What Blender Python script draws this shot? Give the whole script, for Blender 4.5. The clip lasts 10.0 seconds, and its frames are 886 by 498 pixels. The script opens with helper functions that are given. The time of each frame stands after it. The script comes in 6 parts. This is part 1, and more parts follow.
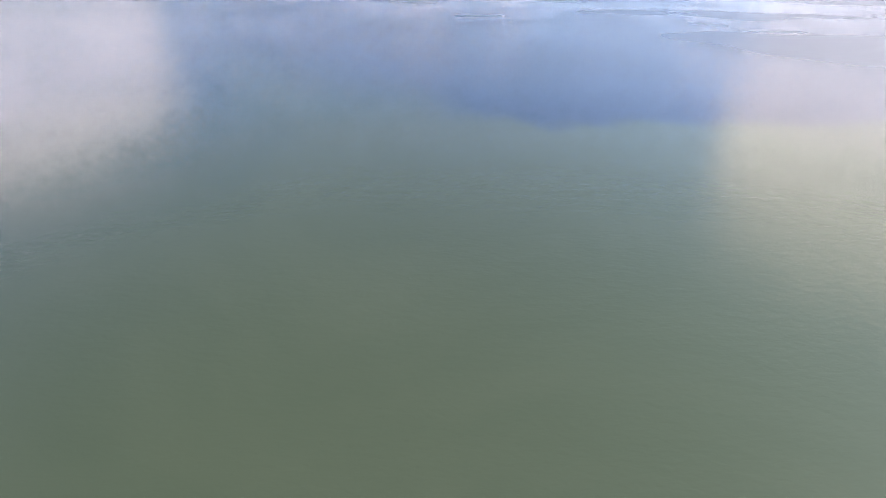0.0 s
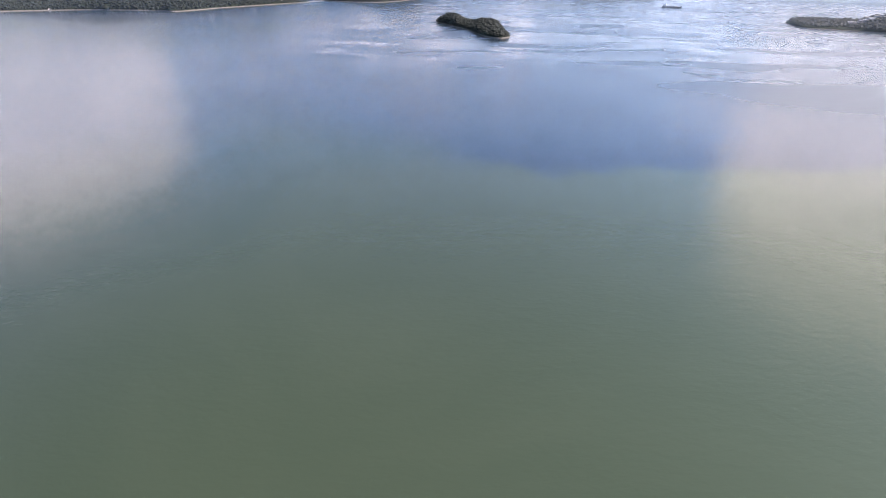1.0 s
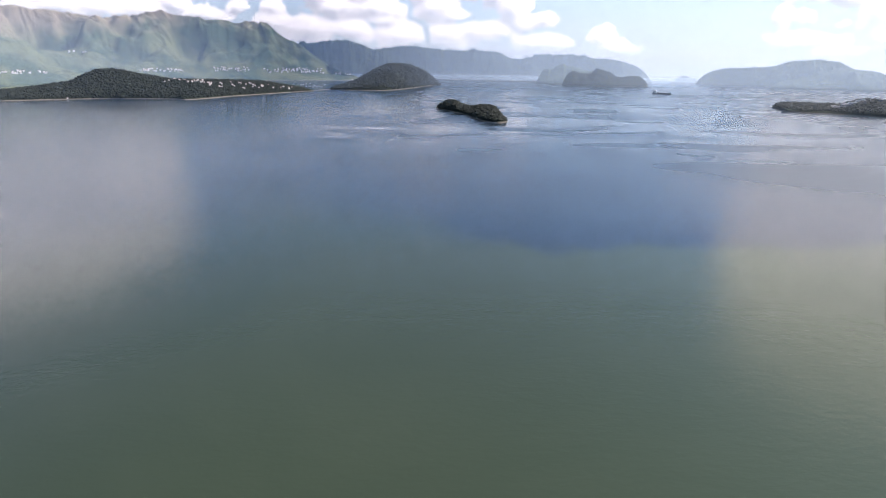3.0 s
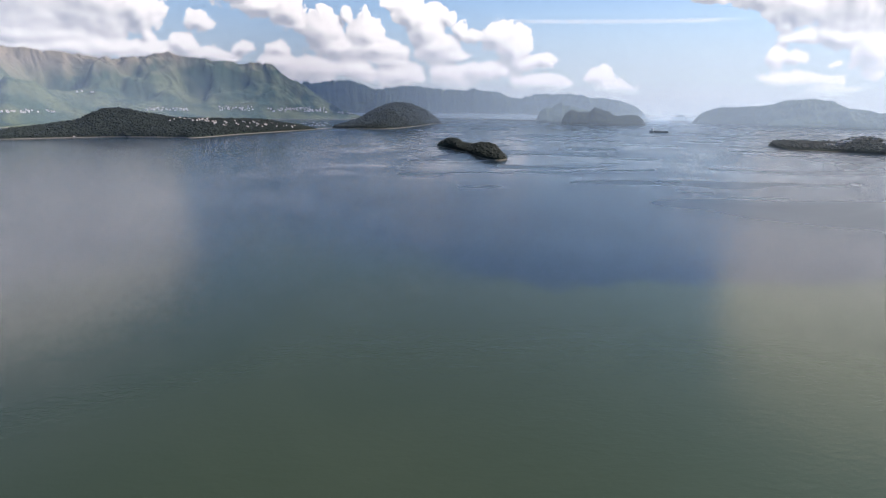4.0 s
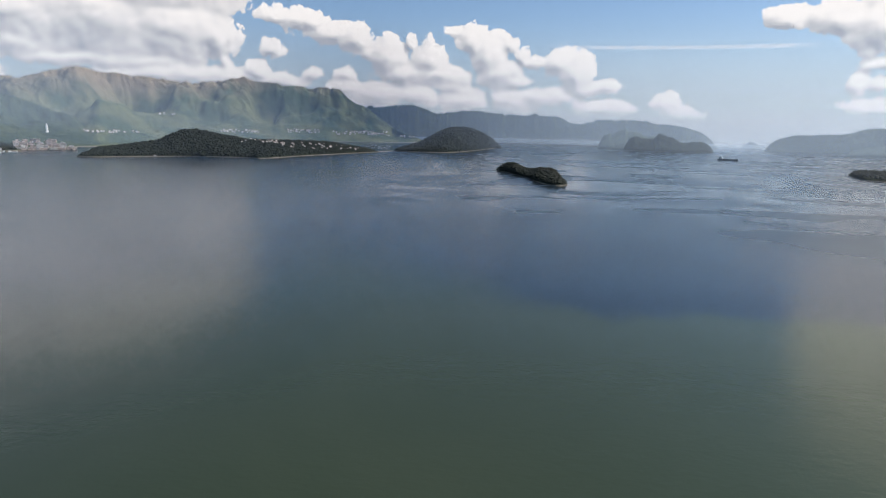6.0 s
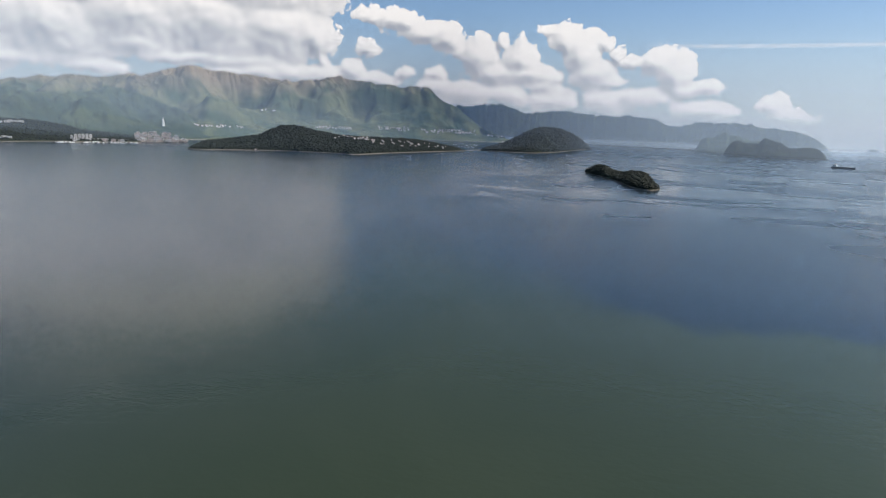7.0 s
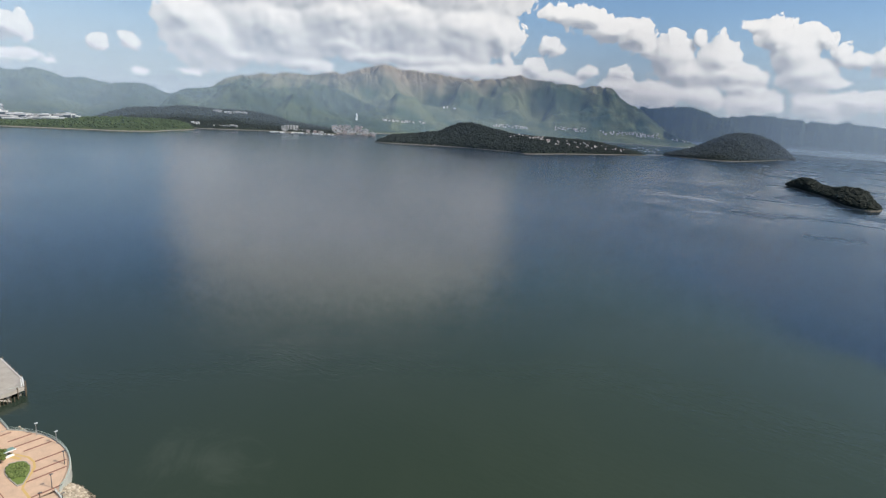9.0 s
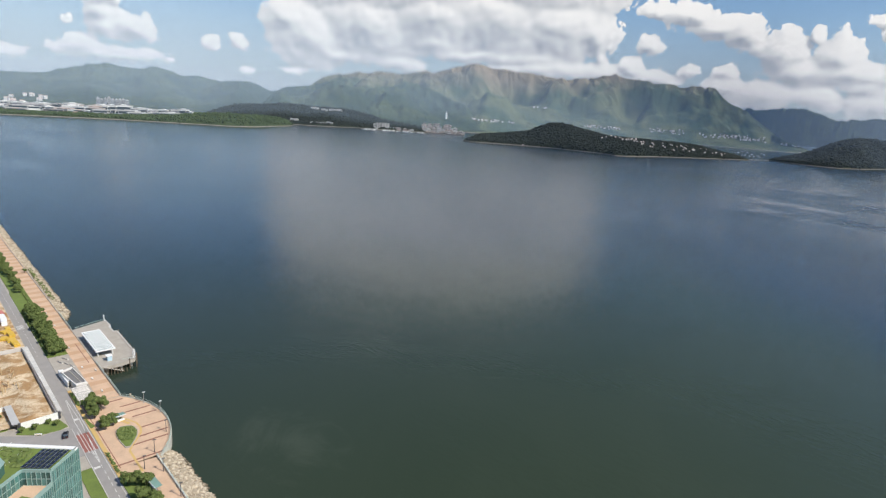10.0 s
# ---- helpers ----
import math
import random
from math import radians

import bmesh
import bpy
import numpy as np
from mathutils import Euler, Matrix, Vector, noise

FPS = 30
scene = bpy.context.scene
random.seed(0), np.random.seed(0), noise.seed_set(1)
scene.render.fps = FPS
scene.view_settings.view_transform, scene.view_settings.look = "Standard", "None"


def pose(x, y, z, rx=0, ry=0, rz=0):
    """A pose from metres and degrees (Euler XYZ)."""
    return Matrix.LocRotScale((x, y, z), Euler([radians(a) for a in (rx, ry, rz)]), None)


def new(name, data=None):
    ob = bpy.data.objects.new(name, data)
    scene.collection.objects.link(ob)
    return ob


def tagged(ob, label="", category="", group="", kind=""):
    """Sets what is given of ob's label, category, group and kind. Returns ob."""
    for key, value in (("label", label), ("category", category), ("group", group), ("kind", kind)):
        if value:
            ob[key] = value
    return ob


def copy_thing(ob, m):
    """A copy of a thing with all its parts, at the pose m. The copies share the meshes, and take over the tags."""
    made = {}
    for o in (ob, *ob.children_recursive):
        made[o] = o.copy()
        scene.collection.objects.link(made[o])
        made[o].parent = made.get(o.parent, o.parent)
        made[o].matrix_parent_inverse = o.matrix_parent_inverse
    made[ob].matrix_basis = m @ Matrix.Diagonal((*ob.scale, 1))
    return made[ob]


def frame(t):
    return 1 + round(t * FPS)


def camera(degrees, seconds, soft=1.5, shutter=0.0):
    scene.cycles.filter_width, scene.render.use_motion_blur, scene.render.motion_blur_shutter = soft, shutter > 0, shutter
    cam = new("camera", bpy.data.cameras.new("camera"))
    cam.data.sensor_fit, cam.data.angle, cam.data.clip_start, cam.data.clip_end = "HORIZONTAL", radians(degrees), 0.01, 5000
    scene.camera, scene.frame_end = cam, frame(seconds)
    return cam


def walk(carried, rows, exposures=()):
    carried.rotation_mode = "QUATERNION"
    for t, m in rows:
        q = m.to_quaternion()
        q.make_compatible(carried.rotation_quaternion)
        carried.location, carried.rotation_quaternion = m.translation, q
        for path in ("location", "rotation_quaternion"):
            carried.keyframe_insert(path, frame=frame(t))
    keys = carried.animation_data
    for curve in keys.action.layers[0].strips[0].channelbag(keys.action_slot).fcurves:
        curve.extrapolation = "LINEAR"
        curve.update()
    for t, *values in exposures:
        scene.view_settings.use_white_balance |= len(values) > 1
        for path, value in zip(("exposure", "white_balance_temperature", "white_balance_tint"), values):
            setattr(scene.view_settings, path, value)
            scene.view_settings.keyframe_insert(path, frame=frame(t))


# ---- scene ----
H = 132.0


def aim(yaw, pitch, lean):
    return pose(0, 0, H, 90 + pitch, 0, yaw) @ pose(0, 0, 0, 0, 0, lean)


cam = camera(75.7, 10.0, soft=1.25)
TURN = [
    (0.0, -0.75, -30.45, 1.15), (0.5, -0.50, -28.20, 1.02), (1.0, -0.37, -25.90, 0.92), (1.5, -0.30, -23.80, 0.80),
    (2.0, -0.23, -21.65, 0.69), (2.5, -0.19, -19.85, 0.62), (4.0, -0.04, -14.43, 0.56), (4.5, 0.00, -12.78, 0.55),
    (5.0, 0.05, -12.00, 0.54), (5.5, 2.11, -12.06, 0.74), (7.0, 14.22, -12.47, 2.07), (7.5, 18.24, -12.64, 2.50),
    (8.0, 22.60, -12.86, 2.92), (8.5, 26.75, -13.08, 3.29), (9.0, 31.05, -13.34, 3.64), (9.5, 35.15, -13.63, 3.96),
    (10.0, 39.61, -13.99, 4.23)]
EXPOSURES = [(0.0, 1.42, 6650, 26), (1.0, 1.22, 6620, 26), (2.5, 0.85, 6550, 22), (4.0, 0.32, 6550, 17), (4.5, 0.15, 6600, 16), (5.5, 0.05, 6600, 14), (7.0, 0.0, 6580, 12), (10.0, 0.0, 6450, 10)]
walk(cam, [(t, aim(a, b, c)) for t, a, b, c in TURN], EXPOSURES)

# ---- light ----
SUN_TO = Vector((0.86, 0.22, 0.95)).normalized()      # towards the sun: high, to the east
sun = new("sun", bpy.data.lights.new("sun", "SUN"))
sun.data.energy, sun.data.angle, sun.data.color = 5.0, radians(0.55), (1.0, 0.935, 0.83)
sun.matrix_world = Matrix.Translation((0, 0, 600)) @ SUN_TO.to_track_quat("Z", "Y").to_matrix().to_4x4()


# ---- node helpers ----
class Nodes:
    """Short hand for building a node tree."""

    def __init__(self, tree):
        self.tree = tree

    def put(self, value, socket):
        if isinstance(value, bpy.types.NodeSocket):
            self.tree.links.new(value, socket)
        elif value is not None:
            if isinstance(value, (tuple, list)) and socket.type == "RGBA" and len(value) == 3:
                value = (*value, 1)
            socket.default_value = value

    def add(self, kind):
        return self.tree.nodes.new(kind)

    def math(self, op, a, b=None, c=None, clamp=False):
        n = self.tree.nodes.new("ShaderNodeMath")
        n.operation, n.use_clamp = op, clamp
        for v, s in zip((a, b, c), n.inputs):
            self.put(v, s)
        return n.outputs[0]

    def vec(self, op, a, b=None, scale=None):
        n = self.tree.nodes.new("ShaderNodeVectorMath")
        n.operation = op
        self.put(a, n.inputs[0])
        self.put(b, n.inputs[1])
        if scale is not None:
            self.put(scale, n.inputs["Scale"])
        return n.outputs["Value" if op in ("LENGTH", "DOT_PRODUCT", "DISTANCE") else "Vector"]

    def noise(self, vector, scale, detail=4.0, rough=0.55, distort=0.0):
        n = self.tree.nodes.new("ShaderNodeTexNoise")
        self.put(vector, n.inputs["Vector"])
        for k, v in (("Scale", scale), ("Detail", detail), ("Roughness", rough), ("Distortion", distort)):
            self.put(v, n.inputs[k])
        return n

    def voronoi(self, vector, scale, feature="F1", smooth=None):
        n = self.tree.nodes.new("ShaderNodeTexVoronoi")
        n.feature = feature
        self.put(vector, n.inputs["Vector"])
        self.put(scale, n.inputs["Scale"])
        if smooth is not None:
            self.put(smooth, n.inputs["Smoothness"])
        return n

    def ramp(self, value, low, high, a=0.0, b=1.0, smooth=True):
        n = self.tree.nodes.new("ShaderNodeMapRange")
        n.interpolation_type = "SMOOTHSTEP" if smooth else "LINEAR"
        for v, k in ((value, "Value"), (low, "From Min"), (high, "From Max"), (a, "To Min"), (b, "To Max")):
            self.put(v, n.inputs[k])
        return n.outputs["Result"]

    def mix(self, factor, a, b, blend="MIX"):
        n = self.tree.nodes.new("ShaderNodeMix")
        n.data_type, n.blend_type = "RGBA", blend
        self.put(factor, n.inputs["Factor"])
        self.put(a, n.inputs[6])
        self.put(b, n.inputs[7])
        return n.outputs[2]

    def split(self, vector):
        n = self.tree.nodes.new("ShaderNodeSeparateXYZ")
        self.put(vector, n.inputs[0])
        return n.outputs

    def join(self, x, y, z=0.0):
        n = self.tree.nodes.new("ShaderNodeCombineXYZ")
        for v, s in zip((x, y, z), n.inputs):
            self.put(v, s)
        return n.outputs[0]

    def bump(self, height, strength, distance, normal=None):
        n = self.tree.nodes.new("ShaderNodeBump")
        for v, k in ((height, "Height"), (strength, "Strength"), (distance, "Distance"), (normal, "Normal")):
            self.put(v, n.inputs[k])
        return n.outputs[0]


def material(name):
    m = bpy.data.materials.new(name)
    m.use_nodes = True
    tree = m.node_tree
    return m, Nodes(tree), tree.nodes["Principled BSDF"]


# ---- sky ----
# cumulus heaps: bearing to the left of north, height, half width, half height, all in degrees
HEAPS_WEST = [(70.0, 6.9, 1.2, 1.1), (70.2, 5.6, 1.08, 1.38), (69.9, 4.4, 1.46, 1.14), (67.9, 4.5, 1.94, 1.25), (71.6, 2.8, 1.73, 0.88), (68.4, 2.4, 2.61, 0.64),
    (70.2, 2.4, 4.47, 0.63), (76.9, 1.7, 1.47, 0.75), (59.6, 4.4, 0.81, 0.86), (62.0, 3.9, 0.65, 0.57), (54.9, 2.3, 1.63, 0.45), (58.9, 1.8, 0.78, 0.3),
    (72.8, 4.8, 0.53, 0.42)]
HEAPS_GREAT = [(53.4, 5.5, 3.93, 2.9), (48.1, 7.0, 5.39, 3.42), (42.1, 8.2, 6.15, 3.55), (41.8, 6.0, 3.64, 1.68), (35.8, 8.1, 6.33, 3.62), (30.5, 8.0, 4.89, 3.05),
    (26.9, 7.3, 2.12, 1.88), (51.6, 4.1, 5.72, 0.87), (37.8, 5.0, 10.03, 0.81), (26.0, 5.8, 0.64, 1.01), (44.9, 3.8, 2.57, 0.8), (55.2, 6.7, 2.69, 1.82)]
HEAPS_LOW = [(34.9, 4.0, 2.27, 0.72), (31.9, 4.1, 2.35, 0.88), (28.9, 4.2, 2.75, 0.91), (26.1, 4.2, 2.41, 0.84), (23.3, 4.6, 1.28, 1.04), (21.5, 3.9, 2.36, 0.78),
    (18.5, 4.6, 1.08, 0.49), (15.5, 4.7, 1.21, 0.65), (15.3, 3.5, 2.13, 0.91), (12.2, 3.0, 3.03, 1.23), (8.5, 2.9, 2.36, 1.15), (3.9, 2.6, 2.51, 1.26),
    (-0.6, 2.6, 2.3, 1.27), (5.3, 3.8, 2.16, 0.62)]
HEAPS_MIDDLE = [(21.4, 9.5, 1.75, 0.72), (19.1, 9.2, 2.47, 1.2), (16.5, 8.2, 2.26, 1.14), (14.3, 7.8, 1.61, 1.35), (13.2, 6.8, 1.02, 0.69), (22.0, 6.7, 1.39, 0.75),
    (11.3, 6.3, 1.77, 1.89), (9.8, 5.1, 3.16, 1.01), (7.3, 6.2, 1.7, 2.01), (6.9, 4.8, 3.96, 1.13), (3.3, 8.0, 1.6, 1.78), (4.9, 8.9, 1.17, 0.49),
    (1.9, 6.7, 1.94, 2.12), (0.7, 5.1, 2.49, 1.54), (-0.9, 4.3, 1.31, 0.62), (9.1, 7.7, 0.52, 0.69)]
HEAPS_NORTH = [(-0.4, 7.7, 0.91, 0.5), (-1.5, 6.7, 0.75, 0.91), (-3.0, 6.1, 1.72, 0.66), (-5.0, 6.2, 1.93, 1.42), (-6.6, 5.1, 1.82, 1.94), (-7.5, 3.8, 2.46, 0.78),
    (-9.7, 3.9, 0.85, 0.72), (-3.5, 2.9, 3.81, 0.79), (-9.4, 2.0, 2.78, 0.79), (-14.6, 2.2, 1.34, 0.77), (-15.8, 1.5, 2.24, 0.56)]
HEAPS_EAST = [(-23.7, 9.2, 1.96, 1.07), (-27.3, 8.9, 3.1, 1.31), (-30.1, 8.2, 3.19, 2.06), (-33.9, 8.1, 3.3, 2.96), (-33.3, 5.6, 3.01, 1.11), (-35.7, 4.1, 1.57, 1.94),
    (-30.8, 5.4, 1.75, 0.62), (-28.9, 3.8, 1.04, 0.91), (-30.5, 3.7, 0.89, 0.81), (-32.9, 3.2, 0.58, 0.26), (-30.4, 2.1, 3.01, 0.64), (-33.0, 1.3, 2.01, 0.54)]
# heaps overhead, known by the sheen they lay on the water
HEAPS_HIGH = [(33.5, 12.5, 9.5, 4.8), (45.0, 10.5, 12.0, 3.6), (36.0, 9.0, 8.0, 2.6), (41.0, 15.0, 14.5, 5.4), (-37.0, 9.5, 7.0, 3.6), (-36.0, 15.0, 9.0, 5.0), (-42.0, 21.0, 15.0, 7.0)]
CLOUDS = HEAPS_WEST + HEAPS_GREAT + HEAPS_LOW + HEAPS_MIDDLE + HEAPS_NORTH + HEAPS_EAST + HEAPS_HIGH


def make_world():
    world = bpy.data.worlds.new("sky")
    scene.world = world
    world.use_nodes = True
    tree = world.node_tree
    n = Nodes(tree)
    back = tree.nodes["Background"]
    group = bpy.data.node_groups.new("heaps", "ShaderNodeTree")
    group.interface.new_socket("Place", in_out="INPUT", socket_type="NodeSocketVector")
    group.interface.new_socket("Depth", in_out="OUTPUT", socket_type="NodeSocketFloat")
    group.interface.new_socket("Billow", in_out="OUTPUT", socket_type="NodeSocketFloat")
    g = Nodes(group)
    gi, go = group.nodes.new("NodeGroupInput"), group.nodes.new("NodeGroupOutput")
    place = gi.outputs[0]
    warp = g.noise(place, 0.45, 2.0).outputs["Color"]
    warp = g.vec("SCALE", g.vec("SUBTRACT", warp, (0.5, 0.5, 0.5)), scale=1.3)
    fine = g.noise(place, 1.5, 7.0, 0.62)
    warped = lumps = g.vec("ADD", place, warp)
    warped = g.vec("ADD", warped, g.vec("SCALE", g.vec("SUBTRACT", fine.outputs["Color"], (0.5, 0.5, 0.5)), scale=0.85))
    deep = None
    for a, e, ra, re in CLOUDS:
        ra, re = ra * 1.06, re * 1.06
        d = g.vec("LENGTH", g.vec("MULTIPLY", g.vec("SUBTRACT", warped, (a, e, 0)), (1 / ra, 1 / re, 0)))
        one = g.math("SUBTRACT", 1.0, d)
        one = g.math("MULTIPLY", one, min(ra, re) ** 0.5)
        deep = one if deep is None else g.math("SMOOTH_MAX", deep, one, 0.16)
    billow = None
    for scale, weight in ((0.5, 0.50), (1.1, 0.34), (2.4, 0.20), (5.2, 0.11)):
        d = g.voronoi(lumps if scale < 2 else warped, scale, "SMOOTH_F1", 0.35).outputs["Distance"]
        d = g.math("MULTIPLY", g.math("SUBTRACT", 0.5, d), weight)
        billow = d if billow is None else g.math("ADD", billow, d)
    billow = g.math("ADD", billow, g.math("MULTIPLY", g.math("SUBTRACT", fine.outputs[0], 0.48), 0.65))
    g.put(deep, go.inputs[0])
    g.put(billow, go.inputs[1])

    coord = tree.nodes.new("ShaderNodeTexCoord").outputs["Generated"]
    x, y, z = n.split(n.vec("NORMALIZE", coord))
    bearing = n.math("MULTIPLY", n.math("ARCTAN2", n.math("MULTIPLY", x, -1.0), y), 57.2958)
    height = n.math("MULTIPLY", n.math("ARCSINE", z), 57.2958)
    here = n.join(bearing, height)
    a, b = tree.nodes.new("ShaderNodeGroup"), tree.nodes.new("ShaderNodeGroup")
    a.node_tree = b.node_tree = group
    n.put(here, a.inputs[0])
    n.put(n.vec("ADD", here, (-0.35, 0.55, 0.0)), b.inputs[0])
    depth = n.math("ADD", n.math("ADD", a.outputs[0], a.outputs[1]), 0.07)
    cover = n.ramp(depth, 0.04, n.math("ADD", n.ramp(height, 12.0, 4.0, 0.10, 0.16), n.ramp(height, 14.0, 21.0, 0.0, 0.6)))
    big = n.math("MULTIPLY", n.math("SUBTRACT", a.outputs[0], b.outputs[0]), 1.25)
    puff = n.math("MULTIPLY", n.math("SUBTRACT", a.outputs[1], b.outputs[1]), 0.5)
    lit = n.math("ADD", n.math("ADD", big, puff), n.ramp(height, 10.0, 14.0, 0.66, 1.0))
    lit = n.math("SUBTRACT", lit, n.math("MULTIPLY", n.ramp(depth, 0.7, 2.2), 0.16), clamp=True)
    white = n.mix(lit, (0.38, 0.41, 0.46), (0.97, 0.95, 0.92))
    # far away near the horizon the heaps grow paler and warmer
    low = n.ramp(height, 7.0, 1.5)
    white = n.mix(n.math("MULTIPLY", low, 0.38), white, (0.80, 0.765, 0.75))

    sky = tree.nodes.new("ShaderNodeTexSky")
    sky.sky_type, sky.sun_disc = "NISHITA", False
    sky.sun_elevation = math.asin(SUN_TO.z)
    sky.sun_rotation = math.atan2(SUN_TO.x, SUN_TO.y)
    sky.altitude, sky.air_density, sky.dust_density, sky.ozone_density = 50, 1.0, 0.5, 2.2
    blue = n.vec("MULTIPLY", sky.outputs[0], (0.095, 0.106, 0.115))
    # milky moist air towards the horizon
    milk = n.ramp(height, 11.0, 0.0)
    blue = n.mix(n.math("MULTIPLY", milk, 0.8), blue, (0.435, 0.483, 0.555))
    # a thin vapour trail
    line = n.math("ABSOLUTE", n.math("SUBTRACT", height, n.math("MULTIPLY_ADD", bearing, 0.018, 7.48)))
    trail = n.math("MULTIPLY", n.ramp(line, 0.26, 0.05), n.math("MULTIPLY", n.ramp(bearing, -3.0, -8.0), n.ramp(bearing, -27.0, -23.0)))
    trail = n.math("MULTIPLY", trail, n.ramp(n.noise(here, 0.7, 4).outputs[0], 0.2, 0.7, 0.15, 0.6))
    blue = n.mix(trail, blue, (0.80, 0.82, 0.86))
    cover = n.math("MULTIPLY", cover, n.ramp(height, 0.3, 2.2, 0.0, 0.97))
    cover = n.math("MULTIPLY", cover, n.ramp(height, 18.0, 34.0, 1.0, 0.7))
    n.put(n.mix(cover, blue, white), back.inputs["Color"])
    back.inputs["Strength"].default_value = 1.0


make_world()

# ---- materials ----


def m_water():
    m, n, b = material("sea_water")
    p = n.add("ShaderNodeNewGeometry").outputs["Position"]
    x, y, z = n.split(p)
    far = n.noise(p, 0.0035, 3, 0.5, 0.6).outputs[0]
    wob = n.noise(p, 0.011, 4, 0.55, 0.4).outputs[0]
    # silty green water along the shore; beyond a ragged line cloud shade is painted blue
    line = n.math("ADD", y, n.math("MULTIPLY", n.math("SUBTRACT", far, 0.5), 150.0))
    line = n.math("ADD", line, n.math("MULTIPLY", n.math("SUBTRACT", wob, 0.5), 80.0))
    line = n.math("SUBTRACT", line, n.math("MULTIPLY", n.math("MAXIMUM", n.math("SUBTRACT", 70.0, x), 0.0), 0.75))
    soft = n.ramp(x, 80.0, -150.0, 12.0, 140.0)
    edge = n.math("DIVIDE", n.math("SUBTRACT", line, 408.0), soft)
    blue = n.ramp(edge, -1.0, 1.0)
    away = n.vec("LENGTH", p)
    # the painted blue also spreads over the west, stronger with distance
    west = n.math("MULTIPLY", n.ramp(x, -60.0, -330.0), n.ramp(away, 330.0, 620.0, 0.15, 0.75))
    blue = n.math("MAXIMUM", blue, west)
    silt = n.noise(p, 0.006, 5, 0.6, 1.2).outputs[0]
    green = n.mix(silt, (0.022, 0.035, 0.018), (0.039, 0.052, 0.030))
    # the darker blue carries the cloud shade in its colour
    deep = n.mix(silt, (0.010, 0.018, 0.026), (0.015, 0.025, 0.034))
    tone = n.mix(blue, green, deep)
    tone = n.mix(n.math("MULTIPLY", west, 0.9), tone, (0.014, 0.032, 0.052))      # blue sky reflection painted into the western tone
    # the tone is scaled up towards the east
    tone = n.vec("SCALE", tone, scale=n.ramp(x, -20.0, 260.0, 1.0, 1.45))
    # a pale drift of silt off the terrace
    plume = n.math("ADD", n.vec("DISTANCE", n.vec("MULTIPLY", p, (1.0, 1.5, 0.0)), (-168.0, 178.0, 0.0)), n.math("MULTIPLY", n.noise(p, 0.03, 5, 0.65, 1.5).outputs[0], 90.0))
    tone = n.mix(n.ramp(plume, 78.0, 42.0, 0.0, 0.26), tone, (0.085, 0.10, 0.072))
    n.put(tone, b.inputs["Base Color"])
    # slicks: smooth, winding streaks between rippled water, drawn out by the tide in the channel
    drift = n.noise(p, 0.0011, 3, 0.5).outputs["Color"]
    drift = n.vec("ADD", p, n.vec("SCALE", n.vec("SUBTRACT", drift, (0.5, 0.5, 0.5)), scale=900.0))
    slick = n.noise(n.vec("MULTIPLY", drift, (0.0026, 0.0046, 0.0)), 1.0, 3, 0.5, 0.4).outputs[0]
    bands = n.noise(n.vec("MULTIPLY", drift, (0.0020, 0.0052, 0.0)), 1.0, 1.5, 0.45, 0.5).outputs[0]
    thin = n.ramp(n.math("ABSOLUTE", n.math("SUBTRACT", bands, 0.5)), 0.07, 0.0)
    broad = n.ramp(n.noise(n.vec("MULTIPLY", drift, (0.0030, 0.0080, 0.0)), 1.0, 1.5, 0.5, 0.5).outputs[0], 0.48, 0.66)
    lines = n.math("MAXIMUM", thin, n.math("MULTIPLY", broad, 0.75))
    tide = n.math("MULTIPLY", n.ramp(y, 620.0, 1250.0), n.math("MULTIPLY", n.ramp(x, -650.0, 150.0, 0.12, 1.0), n.ramp(x, 1300.0, 500.0, 0.25, 1.0)))
    lines = n.math("MULTIPLY", lines, tide)
    # ruffled by the wind in the open channel, calm in the lee of the mountain
    rough = n.ramp(slick, 0.40, 0.62, 0.15, 0.19)
    wind = n.math("MULTIPLY", n.ramp(x, -420.0, 60.0, 0.03, 0.11), n.ramp(away, 350.0, 900.0))
    rough = n.math("ADD", rough, wind)
    n.put(n.math("MULTIPLY", rough, n.math("SUBTRACT", 1.0, n.math("MULTIPLY", lines, 0.52))), b.inputs["Roughness"])
    b.inputs["IOR"].default_value = 1.33
    r1 = n.noise(n.vec("MULTIPLY", p, (0.22, 0.40, 0.2)), 1.0, 4, 0.6, 0.3).outputs[0]
    r2 = n.noise(n.vec("MULTIPLY", p, (0.05, 0.09, 0.2)), 1.0, 3, 0.5, 0.6).outputs[0]
    hgt = n.math("ADD", n.math("MULTIPLY", r1, n.ramp(away, 500.0, 1800.0, 0.35, 0.04)), n.math("MULTIPLY", r2, n.ramp(away, 800.0, 2400.0, 0.45, 0.08)))
    power = n.math("MULTIPLY", n.math("MULTIPLY", n.ramp(slick, 0.42, 0.6, 0.18, 0.32), n.ramp(away, 450.0, 1000.0, 1.0, 0.0)), n.math("SUBTRACT", 1.0, n.math("MULTIPLY", lines, 2.0), clamp=True))
    n.put(n.bump(hgt, power, 1.0), b.inputs["Normal"])
    return m


